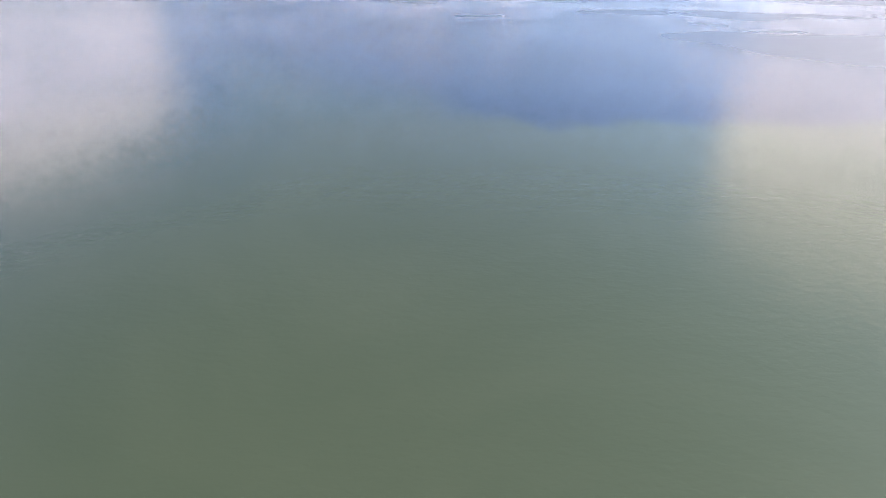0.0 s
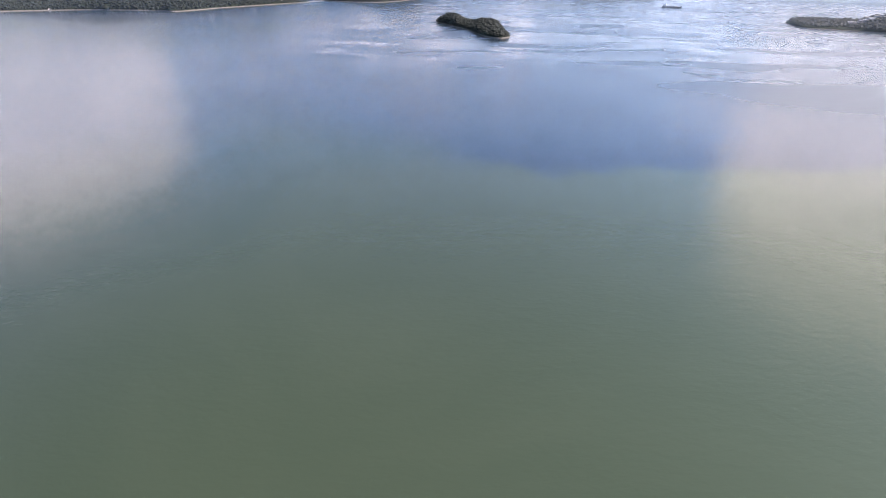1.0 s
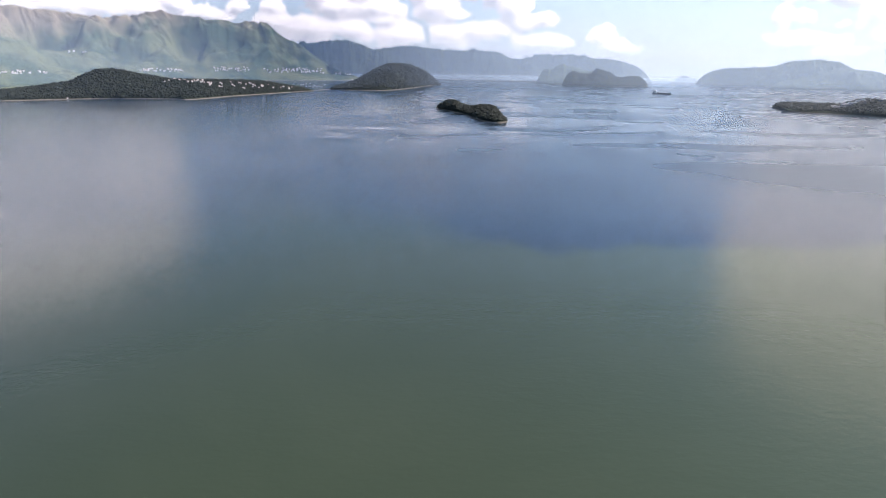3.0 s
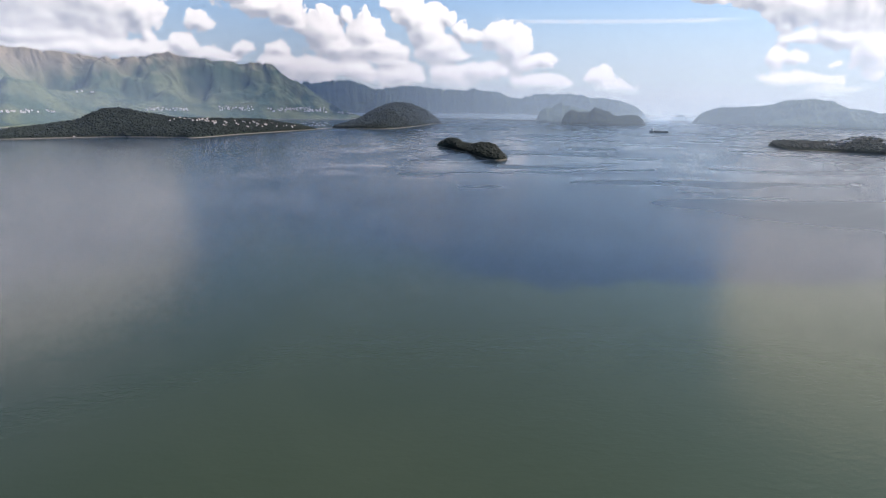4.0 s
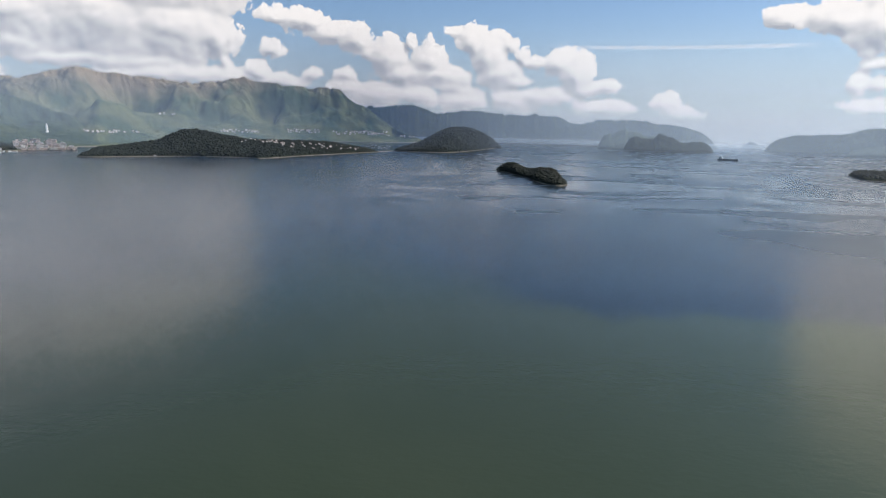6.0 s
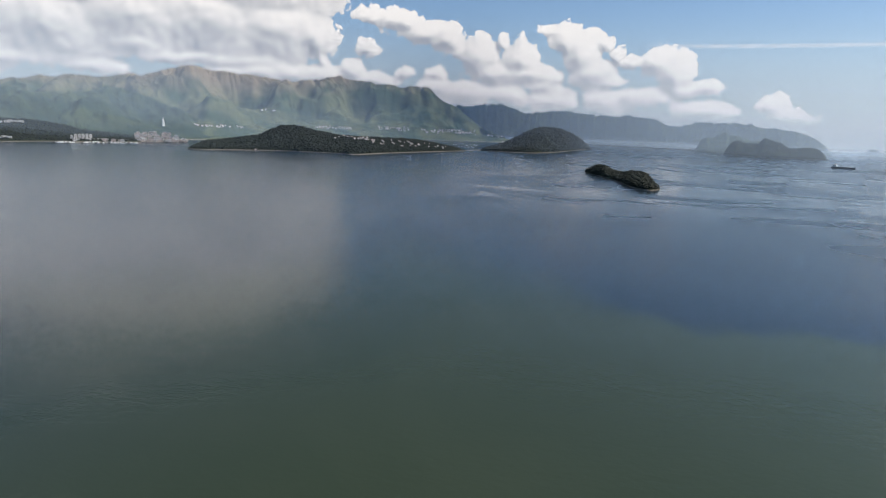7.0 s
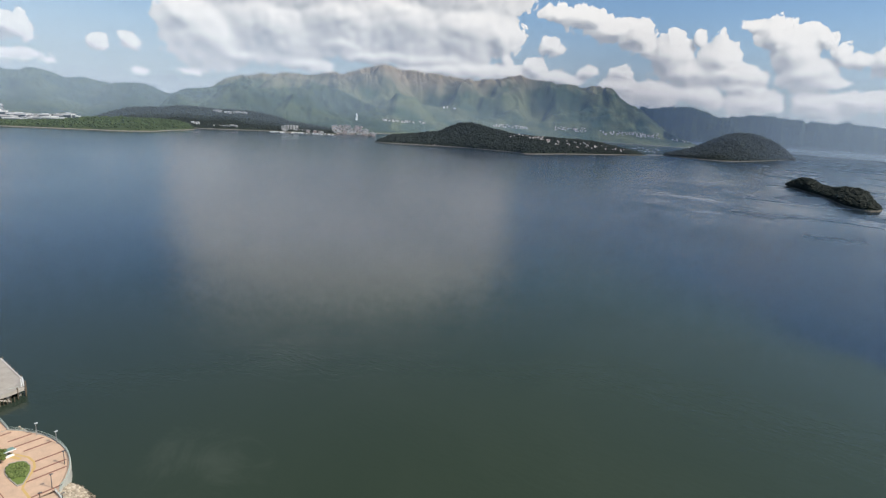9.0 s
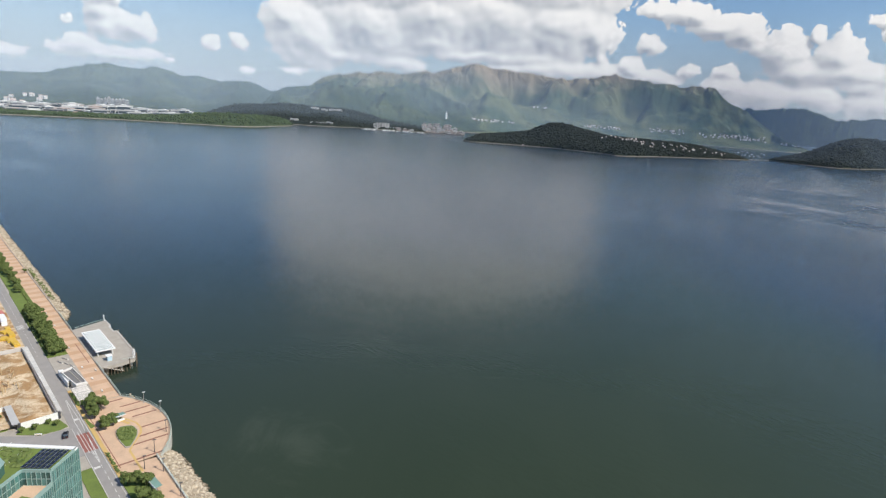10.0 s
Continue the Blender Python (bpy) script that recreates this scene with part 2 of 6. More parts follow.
def m_terrain(name, forest, grass, bare, bare_from, bare_to, grain=1.0, rim=1.0, east=0.0):
    """Wooded hillside: dark forest low down and in the gullies, grass and bare brown rock on the ridges."""
    m, n, b = material(name)
    p = n.add("ShaderNodeNewGeometry").outputs["Position"]
    x, y, z = n.split(p)
    big = n.noise(p, 0.004 * grain, 5, 0.6, 0.5).outputs[0]
    mid = n.noise(p, 0.02 * grain, 5, 0.65).outputs[0]
    tiny = n.noise(p, 0.12 * grain, 4, 0.7).outputs[0]
    c = n.mix(n.ramp(big, 0.38, 0.62), forest, grass)
    h = n.math("ADD", z, n.math("MULTIPLY", n.math("SUBTRACT", big, 0.5), 260.0))
    h = n.math("ADD", h, n.math("MULTIPLY", n.math("SUBTRACT", mid, 0.5), 160.0))
    if east:                                    # the bare heights lie in the west
        h = n.math("SUBTRACT", h, n.ramp(x, -2500.0, -1500.0, 0.0, east))
    c = n.mix(n.ramp(h, bare_from, bare_to), c, bare)
    c = n.mix(n.ramp(tiny, 0.3, 0.7, 0.0, 0.55), c, n.mix(0.5, c, (0.012, 0.02, 0.010)))
    # bare stone and sand along the water
    c = n.mix(n.ramp(n.math("ADD", z, n.math("MULTIPLY", mid, 3.0)), 4.2, 3.0, 0.0, rim), c, (0.24, 0.21, 0.17))
    n.put(c, b.inputs["Base Color"])
    b.inputs["Roughness"].default_value = 0.9
    b.inputs["Specular IOR Level"].default_value = 0.15
    n.put(n.bump(n.math("ADD", n.math("MULTIPLY", mid, 14.0 / grain), n.math("MULTIPLY", tiny, 5.0 / grain)), 0.8, 1.0), b.inputs["Normal"])
    return m


def m_plain(name, colour, rough=0.8, vary=0.25, scale=0.6, metal=0.0, fine=6.0, bump=0.0, pieces=0.0):
    """A painted, mineral or metal surface with stains at two scales."""
    m, n, b = material(name)
    p = n.add("ShaderNodeNewGeometry").outputs["Position"]
    s = n.noise(p, scale, 4, 0.6, 0.3).outputs[0]
    f = n.noise(p, fine, 3, 0.6).outputs[0]
    k = n.math("ADD", n.math("MULTIPLY", n.math("SUBTRACT", s, 0.5), vary * 2), n.math("MULTIPLY", n.math("SUBTRACT", f, 0.5), vary))
    if pieces:
        r = n.add("ShaderNodeObjectInfo").outputs["Random"]
        k = n.math("ADD", k, n.math("MULTIPLY", n.math("SUBTRACT", r, 0.5), pieces))
    k = n.math("ADD", k, 1.0)
    n.put(n.vec("SCALE", colour, scale=k), b.inputs["Base Color"])
    n.put(n.ramp(s, 0.3, 0.7, max(rough - 0.1, 0.02), min(rough + 0.1, 1)), b.inputs["Roughness"])
    b.inputs["Metallic"].default_value = metal
    if bump:
        n.put(n.bump(f, bump, 0.05), b.inputs["Normal"])
    return m


def m_leaf(name, dark, light):
    m, n, b = material(name)
    g = n.add("ShaderNodeNewGeometry")
    r = g.outputs["Random Per Island"]
    s = n.noise(g.outputs["Position"], 0.9, 4, 0.7).outputs[0]
    k = n.math("ADD", n.math("MULTIPLY", r, 0.6), n.math("MULTIPLY", s, 0.5), clamp=True)
    n.put(n.mix(k, dark, light), b.inputs["Base Color"])
    b.inputs["Roughness"].default_value = 0.75
    b.inputs["Specular IOR Level"].default_value = 0.2
    return m


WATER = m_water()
RIDGE = m_terrain("mountain_slope", (0.046, 0.078, 0.044), (0.130, 0.148, 0.070), (0.255, 0.205, 0.145), 215, 420, east=110.0)
# forest darker than RIDGE: cloud shade on the western hills put into the colour
FOREST_SHADED = m_terrain("shaded_forested_hill", (0.026, 0.050, 0.032), (0.060, 0.084, 0.042), (0.10, 0.095, 0.06), 330, 560)
RANGE = m_terrain("far_range_slope", (0.030, 0.050, 0.030), (0.050, 0.070, 0.036), (0.090, 0.090, 0.050), 380, 700, 1.0, 0.0)
# slopes painted near black: the cloud shade is in the colour
ISLAND_SHADED = m_terrain("shaded_island_slope", (0.010, 0.016, 0.010), (0.018, 0.026, 0.014), (0.06, 0.055, 0.035), 260, 400, 4.0, 0.7)
SHORE = m_plain("shore_rock", (0.30, 0.26, 0.21), 0.9, 0.4, 0.05)
# leaves of the islands, with the same shade painted in
FOLIAGE_SHADED = m_leaf("shaded_island_foliage", (0.008, 0.012, 0.009), (0.016, 0.022, 0.014))
FOLIAGE = m_leaf("promenade_foliage", (0.046, 0.078, 0.020), (0.180, 0.220, 0.070))
BARK = m_plain("bark", (0.12, 0.09, 0.06), 0.9, 0.3, 3.0)
WHITE_WALL = m_plain("pale_render", (0.64, 0.61, 0.57), 0.8, 0.12, 0.05, pieces=0.35)
GREY_WALL = m_plain("grey_render", (0.40, 0.40, 0.41), 0.8, 0.15, 0.05, pieces=0.3)
PINK_WALL = m_plain("pinkish_render", (0.52, 0.42, 0.37), 0.8, 0.15, 0.05, pieces=0.3)
ROOF_GREY = m_plain("flat_roof", (0.42, 0.41, 0.40), 0.85, 0.2, 0.1, pieces=0.3)
GLASS_DARK = m_plain("dark_window", (0.06, 0.08, 0.10), 0.2, 0.2, 0.3)
WHITE = m_plain("white_paint", (0.80, 0.80, 0.78), 0.5, 0.08, 0.5)
STEEL = m_plain("galvanised_steel", (0.45, 0.46, 0.47), 0.4, 0.15, 1.0, metal=0.7)
CONCRETE = m_plain("concrete", (0.38, 0.345, 0.295), 0.9, 0.3, 0.35, fine=3.0)
ASPHALT = m_plain("asphalt", (0.29, 0.275, 0.26), 0.9, 0.26, 0.25, fine=4.0)
PAVER = m_plain("orange_pavers", (0.57, 0.395, 0.268), 0.85, 0.30, 0.22, fine=2.5)
PAVER_DARK = m_plain("brown_pavers", (0.26, 0.125, 0.085), 0.85, 0.2, 0.3, fine=2.5)
PAVER_YELLOW = m_plain("yellow_pavers", (0.56, 0.38, 0.14), 0.85, 0.15, 0.3, fine=2.5)
RED_ROAD = m_plain("red_road_surface", (0.27, 0.105, 0.085), 0.85, 0.2, 0.3, fine=3.0)
ROAD_WHITE = m_plain("road_marking", (0.62, 0.61, 0.58), 0.8, 0.3, 0.8, fine=5.0)
GRASS = m_plain("lawn", (0.135, 0.185, 0.040), 0.95, 0.4, 0.3, fine=2.0, bump=0.6)


def m_sand():
    m, n, b = material("sandy_earth")
    p = n.add("ShaderNodeNewGeometry").outputs["Position"]
    big = n.noise(p, 0.13, 5, 0.62, 1.0).outputs[0]
    fine = n.noise(p, 1.3, 4, 0.65).outputs[0]
    c = n.mix(n.ramp(big, 0.40, 0.60), (0.36, 0.215, 0.095), (0.66, 0.53, 0.36))
    c = n.mix(n.ramp(fine, 0.45, 0.75, 0.0, 0.6), c, (0.24, 0.155, 0.08))
    n.put(c, b.inputs["Base Color"])
    b.inputs["Roughness"].default_value = 0.95
    n.put(n.bump(fine, 0.8, 0.3), b.inputs["Normal"])
    return m


SAND = m_sand()
ROCK = m_plain("riprap_rock", (0.52, 0.46, 0.36), 0.9, 0.3, 0.5, fine=3.0, pieces=0.5)


# ---- mesh helpers ----
def shape(name, verts, faces, mat, parent=None, smooth=False, label=""):
    me = bpy.data.meshes.new(name)
    me.from_pydata([tuple(v) for v in verts], [], [tuple(f) for f in faces])
    me.materials.append(mat)
    if smooth:
        me.polygons.foreach_set("use_smooth", [True] * len(me.polygons))
    me.update()
    ob = new(name, me)
    if parent:
        ob.parent = parent
    return tagged(ob, label) if label else ob


def part(name, bm, mat, parent=None, label="", smooth=False):
    me = bpy.data.meshes.new(name)
    bm.to_mesh(me)
    bm.free()
    me.materials.append(mat)
    if smooth:
        me.polygons.foreach_set("use_smooth", [True] * len(me.polygons))
    ob = new(name, me)
    if parent:
        ob.parent = parent
    return tagged(ob, label) if label else ob


def thing(name, m, label, category, group="", kind=""):
    ob = new(name)
    ob.empty_display_size = 0.5
    ob.matrix_world = m
    return tagged(ob, label, category, group, kind)


def add_box(bm, x0, y0, z0, x1, y1, z1, bevel=0.0, m=None):
    r = bmesh.ops.create_cube(bm, size=1)
    mm = Matrix.Translation(((x0 + x1) / 2, (y0 + y1) / 2, (z0 + z1) / 2)) @ Matrix.Diagonal((abs(x1 - x0), abs(y1 - y0), abs(z1 - z0), 1))
    bmesh.ops.transform(bm, matrix=(m @ mm) if m else mm, verts=r["verts"])
    if bevel:
        es = list({e for v in r["verts"] for e in v.link_edges})
        bmesh.ops.bevel(bm, geom=es, offset=bevel, segments=1, affect="EDGES")
    return bm


def box(x0, y0, z0, x1, y1, z1, bevel=0.0):
    return add_box(bmesh.new(), x0, y0, z0, x1, y1, z1, bevel)


def add_rod(bm, a, b, r0, r1=None, sides=8):
    a, b = Vector(a), Vector(b)
    m = Matrix.Translation((a + b) / 2) @ (b - a).to_track_quat("Z", "Y").to_matrix().to_4x4()
    bmesh.ops.create_cone(bm, cap_ends=True, segments=sides, radius1=r0, radius2=r0 if r1 is None else r1, depth=(b - a).length, matrix=m)
    return bm


def slab(name, outline, z0, z1, mat, parent=None, label=""):
    """A flat piece with thickness over a ground outline."""
    bm = bmesh.new()
    vs = [bm.verts.new((x, y, z0)) for x, y in outline]
    f = bm.faces.new(vs)
    r = bmesh.ops.extrude_face_region(bm, geom=[f])
    for v in r["geom"]:
        if isinstance(v, bmesh.types.BMVert):
            v.co.z = z1
    bmesh.ops.recalc_face_normals(bm, faces=bm.faces)
    return part(name, bm, mat, parent, label)


# ---- smooth random fields ----
def lattice(ix, iy, seed):
    v = np.sin(ix * 127.1 + iy * 311.7 + seed * 74.7) * 43758.5453
    return v - np.floor(v)


def field(x, y, seed=0):
    ix, iy = np.floor(x), np.floor(y)
    fx, fy = x - ix, y - iy
    fx, fy = fx * fx * fx * (fx * (fx * 6 - 15) + 10), fy * fy * fy * (fy * (fy * 6 - 15) + 10)
    a, b = lattice(ix, iy, seed), lattice(ix + 1, iy, seed)
    c, d = lattice(ix, iy + 1, seed), lattice(ix + 1, iy + 1, seed)
    return (a + (b - a) * fx) * (1 - fy) + (c + (d - c) * fx) * fy


def fbm(x, y, octaves=5, seed=0, ridged=False):
    total, amp, norm = 0, 1.0, 0
    for k in range(octaves):
        v = field(x, y, seed + k)
        total = total + amp * ((1 - abs(2 * v - 1)) if ridged else v)
        norm += amp
        x, y, amp = x * 2.03 + 17.3, y * 2.03 - 9.1, amp * 0.5
    return total / norm


def spline(q, xs, ys):
    """Smooth interpolation without overshoot."""
    xs, ys = np.asarray(xs, float), np.asarray(ys, float)
    d = np.diff(ys) / np.diff(xs)
    m = np.zeros(len(xs))
    m[1:-1] = np.where(d[:-1] * d[1:] > 0, 2 * d[:-1] * d[1:] / (d[:-1] + d[1:] + 1e-12), 0)
    m[0], m[-1] = d[0], d[-1]
    q = np.clip(q, xs[0], xs[-1])
    i = np.clip(np.searchsorted(xs, q) - 1, 0, len(xs) - 2)
    h = xs[i + 1] - xs[i]
    t = (q - xs[i]) / h
    return ((2 * t**3 - 3 * t**2 + 1) * ys[i] + (t**3 - 2 * t**2 + t) * h * m[i] + (-2 * t**3 + 3 * t**2) * ys[i + 1] + (t**3 - t**2) * h * m[i + 1])


def erode(z, dx, dy, steps, cut, lift, creep=0.02):
    """Land that rises by lift while running water carves it: each cell drains to its lowest neighbour, and streams cut the
    deeper the more land drains through them. Its border stays at sea level."""
    c, r = z.shape
    n = c * r
    index = np.arange(n).reshape(c, r)
    near = [(i, j, math.hypot(i * dx, j * dy)) for i in (-1, 0, 1) for j in (-1, 0, 1) if i or j]
    for _ in range(steps):
        z = z + lift
        for _ in range(4):                        # hollows fill up
            pad = np.pad(z, 1, mode="edge")
            least = np.minimum.reduce([pad[1 + i:1 + i + c, 1 + j:1 + j + r] for i, j, d in near])
            z[1:-1, 1:-1] = np.maximum(z, least + 0.02)[1:-1, 1:-1]
        pad = np.pad(z, 1, mode="edge")
        best, to, gap = np.zeros((c, r)), index.copy(), np.ones((c, r))
        for i, j, d in near:
            fall = (z - pad[1 + i:1 + i + c, 1 + j:1 + j + r]) / d
            ok = fall > best
            ok[:, 0] = ok[:, -1] = False
            best = np.where(ok, fall, best)
            to = np.where(ok, np.clip(index + i * r + j, 0, n - 1), to)
            gap = np.where(ok, d, gap)
        order = np.argsort(z, axis=None)
        t_list, area = to.ravel().tolist(), [1.0] * n
        for k in order[::-1].tolist():
            if t_list[k] != k:
                area[t_list[k]] += area[k]
        pull = (cut * (np.array(area) * dx * dy) ** 0.45 / gap.ravel()).tolist()
        h = z.ravel().tolist()
        for k in order.tolist():
            if t_list[k] != k:
                h[k] = (h[k] + pull[k] * h[t_list[k]]) / (1 + pull[k])
        z = np.array(h).reshape(c, r)
        pad = np.pad(z, 1, mode="edge")
        mean = (pad[:-2, 1:-1] + pad[2:, 1:-1] + pad[1:-1, :-2] + pad[1:-1, 2:]) / 4
        z = z + creep * (mean - z)
    return z


def refine(pts):
    """Twice as many columns and rows, by even division."""
    for axis in (0, 1):
        p = np.moveaxis(pts, axis, 0)
        q = np.empty((2 * len(p) - 1, *p.shape[1:]))
        q[::2], q[1::2] = p, (p[1:] + p[:-1]) / 2
        pts = np.moveaxis(q, 0, axis)
    return pts


def carved(stations, columns, rows, seed, foot=1.25, low=5.0, plain=0.12, hollow=1.35, jag=0.07, steps=40, cut=0.0045, step=(9.5, 9.5)):
    """Hills like land(), with spurs and gullies carved by water; each column keeps its crest height."""
    st = sorted(stations)
    a = [s[0] for s in st]
    q = np.linspace(a[0], a[-1], columns)
    r0, rc, r1, zc = (spline(q, a, [s[k] for s in st])[:, None] for k in (1, 2, 3, 4))
    zc = zc * (1 + jag * (fbm(np.radians(q)[:, None] * rc / 110, 0 * zc + seed, 4, seed + 6) - 0.5))
    front = rows * 4 // 5
    u = np.concatenate([np.linspace(0, 1, front), np.linspace(1, 0, rows - front + 1)[1:]])[None]
    r = np.where(np.arange(rows)[None] < front, r0 + (rc - r0) * u, r1 + (rc - r1) * u)
    up = np.clip((u - plain) / (1 - plain), 0, 1)
    gx, gy = np.arange(columns)[:, None] * step[0], np.arange(rows)[None] * step[1]
    hard = 0.35 + 1.3 * fbm(gx / 380, gy / 380, 4, seed)
    lift = (0.03 + 0.97 * up ** foot) * zc * hard / steps
    lift[:, 0] = lift[:, -1] = 0
    z = 6.0 * fbm(gx / 60, gy / 60, 4, seed + 5) * np.minimum(1, u * 5)
    z = erode(z, step[0], step[1], steps, cut, lift)
    top = np.maximum((z[:, front // 3:]).max(1), 1.0)
    k = np.convolve(np.pad(zc[:, 0] / top, 4, mode="edge"), np.ones(9) / 9, "valid")
    z = zc * np.clip(z * k[:, None] / zc, 0, 2) ** hollow
    # the skyline, as the eye sees it
    j = front // 3 + np.argmax(((z - H) / r)[:, front // 3:], 1)
    i = np.arange(columns)
    k = np.clip((H + r[i, j] * (zc - H)[:, 0] / rc[:, 0]) / np.maximum(z[i, j], 1), 0.6, 1.6)
    k = np.convolve(np.pad(k, 1, mode="edge"), np.ones(3) / 3, "valid")
    z = np.maximum(z * k[:, None], low * np.minimum(1, u * 14) * 0.6)
    z[:, 0] = -2.5
    z[:, -1] = -3
    ang = np.radians(q)[:, None]
    pts = refine(np.stack([-np.sin(ang) * r, np.cos(ang) * r, z], -1))
    grain = fbm(pts[..., 0] / 26, pts[..., 1] / 26, 3, seed + 8) - 0.5
    arc, out = np.arctan2(-pts[..., 0], pts[..., 1]) * 4400, np.hypot(pts[..., 0], pts[..., 1])
    bend = fbm(arc / 300, out / 300, 3, seed + 3) * 5
    ribs = fbm(arc / 85 + bend, out / 330 + bend * 0.5, 4, seed + 11, True) - 0.55
    pts[1:-1, 2:-2, 2] += 34.0 * (ribs * np.clip(pts[..., 2] / 260 - 0.15, 0, 1))[1:-1, 2:-2]
    pts[1:-1, 2:-2, 2] += 9.0 * grain[1:-1, 2:-2] * np.clip(pts[1:-1, 2:-2, 2] / 60, 0, 1)
    return pts


def land(stations, columns, rows, relief, seed, plateau=0.0, foot=1.6, low=3.0, wave=220.0, jag=0.0):
    """Hills between a shore and a far side. Each station: bearing, shore, crest and back distance, crest height above the sea.
    Returns a function of (bearing share, depth share) arrays and the grid of points."""
    st = sorted(stations)
    a = [s[0] for s in st]
    q = np.linspace(a[0], a[-1], columns)
    r0, rc, r1, zc = (spline(q, a, [s[k] for s in st]) for k in (1, 2, 3, 4))
    zc = zc * (1 + jag * (fbm(np.radians(q) * rc / 45, 0 * q + seed, 4, seed + 6) - 0.5))
    front = rows * 2 // 3
    r = np.empty((columns, rows))
    rise = np.empty((columns, rows))
    for j in range(rows):
        if j <= front:
            u = j / front
            r[:, j] = r0 + (rc - r0) * u
            rise[:, j] = u
        else:
            u = (j - front) / (rows - 1 - front)
            r[:, j] = rc + (r1 - rc) * u
            rise[:, j] = 1 - u
    ang = np.radians(q)[:, None]
    x, y = -np.sin(ang) * r, np.cos(ang) * r
    up = np.where(rise < plateau, 0.0, (rise - plateau) / (1 - plateau))
    z = low * np.minimum(1, rise * 14) + np.maximum(zc[:, None] - low, 0) * up ** foot
    arc = np.radians(q)[:, None] * rc[:, None]
    bend = fbm(x / 300, y / 300, 3, seed + 4) * 1.3
    spur = fbm(arc / (wave * 0.36) + bend, rise * 2.6 + bend * 1.5, 4, seed + 2, True) - 0.55
    ridge = 1.0 * (fbm(x / wave + bend * 0.3, y / wave, 6, seed, True) - 0.55) + 0.38 * spur
    rough = fbm(x / (wave * 0.16), y / (wave * 0.16), 4, seed + 9) - 0.5
    body = np.sin(np.pi * np.clip(up, 0, 1)) ** 0.8
    z = z + relief * zc[:, None] * (ridge * body * 1.5 + rough * (0.26 * body + 0.34 * up))
    z[:, 0] -= 2.5
    z[:, -1] = -3
    return np.stack([x, y, z], -1)


def grid_mesh(name, pts, mat, label, category="hills", kind="structure", smooth=True):
    c, r, _ = pts.shape
    i = np.arange(c * r).reshape(c, r)
    f = np.stack([i[:-1, :-1], i[:-1, 1:], i[1:, 1:], i[1:, :-1]], -1).reshape(-1, 4)
    ob = shape(name, pts.reshape(-1, 3), f.tolist(), mat, None, smooth)
    return tagged(ob, label, category, kind=kind)


def crest(bearing, shore, dist, back, high):
    """A station from the bearing, the distances, and how many degrees the crest stands above eye level."""
    return (bearing, shore, dist, back, H + dist * math.tan(radians(high)))



def polar(bearing, dist):
    a = radians(bearing)
    return (-math.sin(a) * dist, math.cos(a) * dist)


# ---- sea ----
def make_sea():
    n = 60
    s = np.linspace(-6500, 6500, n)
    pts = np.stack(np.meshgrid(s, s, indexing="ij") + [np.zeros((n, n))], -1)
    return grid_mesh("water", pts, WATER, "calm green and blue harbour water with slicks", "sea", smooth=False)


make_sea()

# ---- far ranges ----
FAR_RIDGE = [crest(13.5, 4845, 4920, 4980, 1.6), crest(8.8, 4845, 4920, 4980, 1.87), crest(6.3, 4845, 4920, 4980, 1.12), crest(3.3, 4845, 4920, 4980, 1.46),
             crest(0.1, 4845, 4920, 4980, 1.28), crest(-4.6, 4845, 4920, 4980, 1.12), crest(-7.2, 4845, 4920, 4980, 0.44), crest(-8.8, 4845, 4920, 4980, 0.78),
             crest(-11.5, 4845, 4920, 4980, 0.9), crest(-13.0, 4845, 4920, 4980, 0.8), crest(-15.2, 4845, 4920, 4980, 0.48), crest(-17.5, 4845, 4920, 4980, 0.0),
             crest(-18.7, 4850, 4900, 4960, -0.7), (-19.4, 4860, 4880, 4920, 1)]
grid_mesh("far_mountain_range", land(FAR_RIDGE, 640, 40, 0.40, 3, foot=1.0, jag=0.10), RANGE, "distant blue-green mountain range across the water", "mountains")
RIGHT_RANGE = [(-23.0, 4690, 4720, 4760, 1), crest(-23.6, 4620, 4700, 4765, -0.78), crest(-25.7, 4650, 4700, 4765, -0.15), crest(-28.1, 4600, 4700, 4765, -0.12), crest(-30.2, 4550, 4700, 4765, 0.37),
               crest(-31.9, 4500, 4700, 4765, 0.57), crest(-33.0, 4500, 4700, 4765, 0.43), crest(-34.7, 4500, 4700, 4765, -0.2), crest(-37.5, 4500, 4700, 4765, -0.6), crest(-42, 4500, 4700, 4765, -0.6), (-46, 4600, 4700, 4760, 4)]
grid_mesh("hazy_headland", land(RIGHT_RANGE, 400, 40, 0.40, 5, foot=1.0, jag=0.10), RANGE, "hazy wooded headland over the far channel", "mountains")
NEAR_HEAD = [(-28.9, 4380, 4420, 4480, 1), crest(-29.4, 4360, 4450, 4560, -1.3), crest(-31.2, 4350, 4450, 4560, -0.95), crest(-33.5, 4330, 4450, 4560, -0.42), crest(-35.0, 4330, 4450, 4560, -0.25),
             crest(-37.1, 4330, 4450, 4560, -0.55), crest(-41, 4330, 4450, 4560, -0.5), (-45, 4360, 4430, 4500, 4)]
grid_mesh("nearer_headland", land(NEAR_HEAD, 300, 36, 0.40, 6, foot=1.0, jag=0.16), RANGE, "dark wooded headland in front of the hazy one", "mountains")
TINY = [(-21.0, 4900, 4930, 4960, 1), crest(-21.6, 4900, 4930, 4960, -1.05), crest(-22.0, 4900, 4930, 4960, -0.85), crest(-22.6, 4900, 4930, 4960, -1.1), (-23.6, 4900, 4930, 4960, 1)]
grid_mesh("faint_islet", land(TINY, 40, 16, 0.06, 8, foot=0.8), RANGE, "faint hazy islet on the horizon", "island")
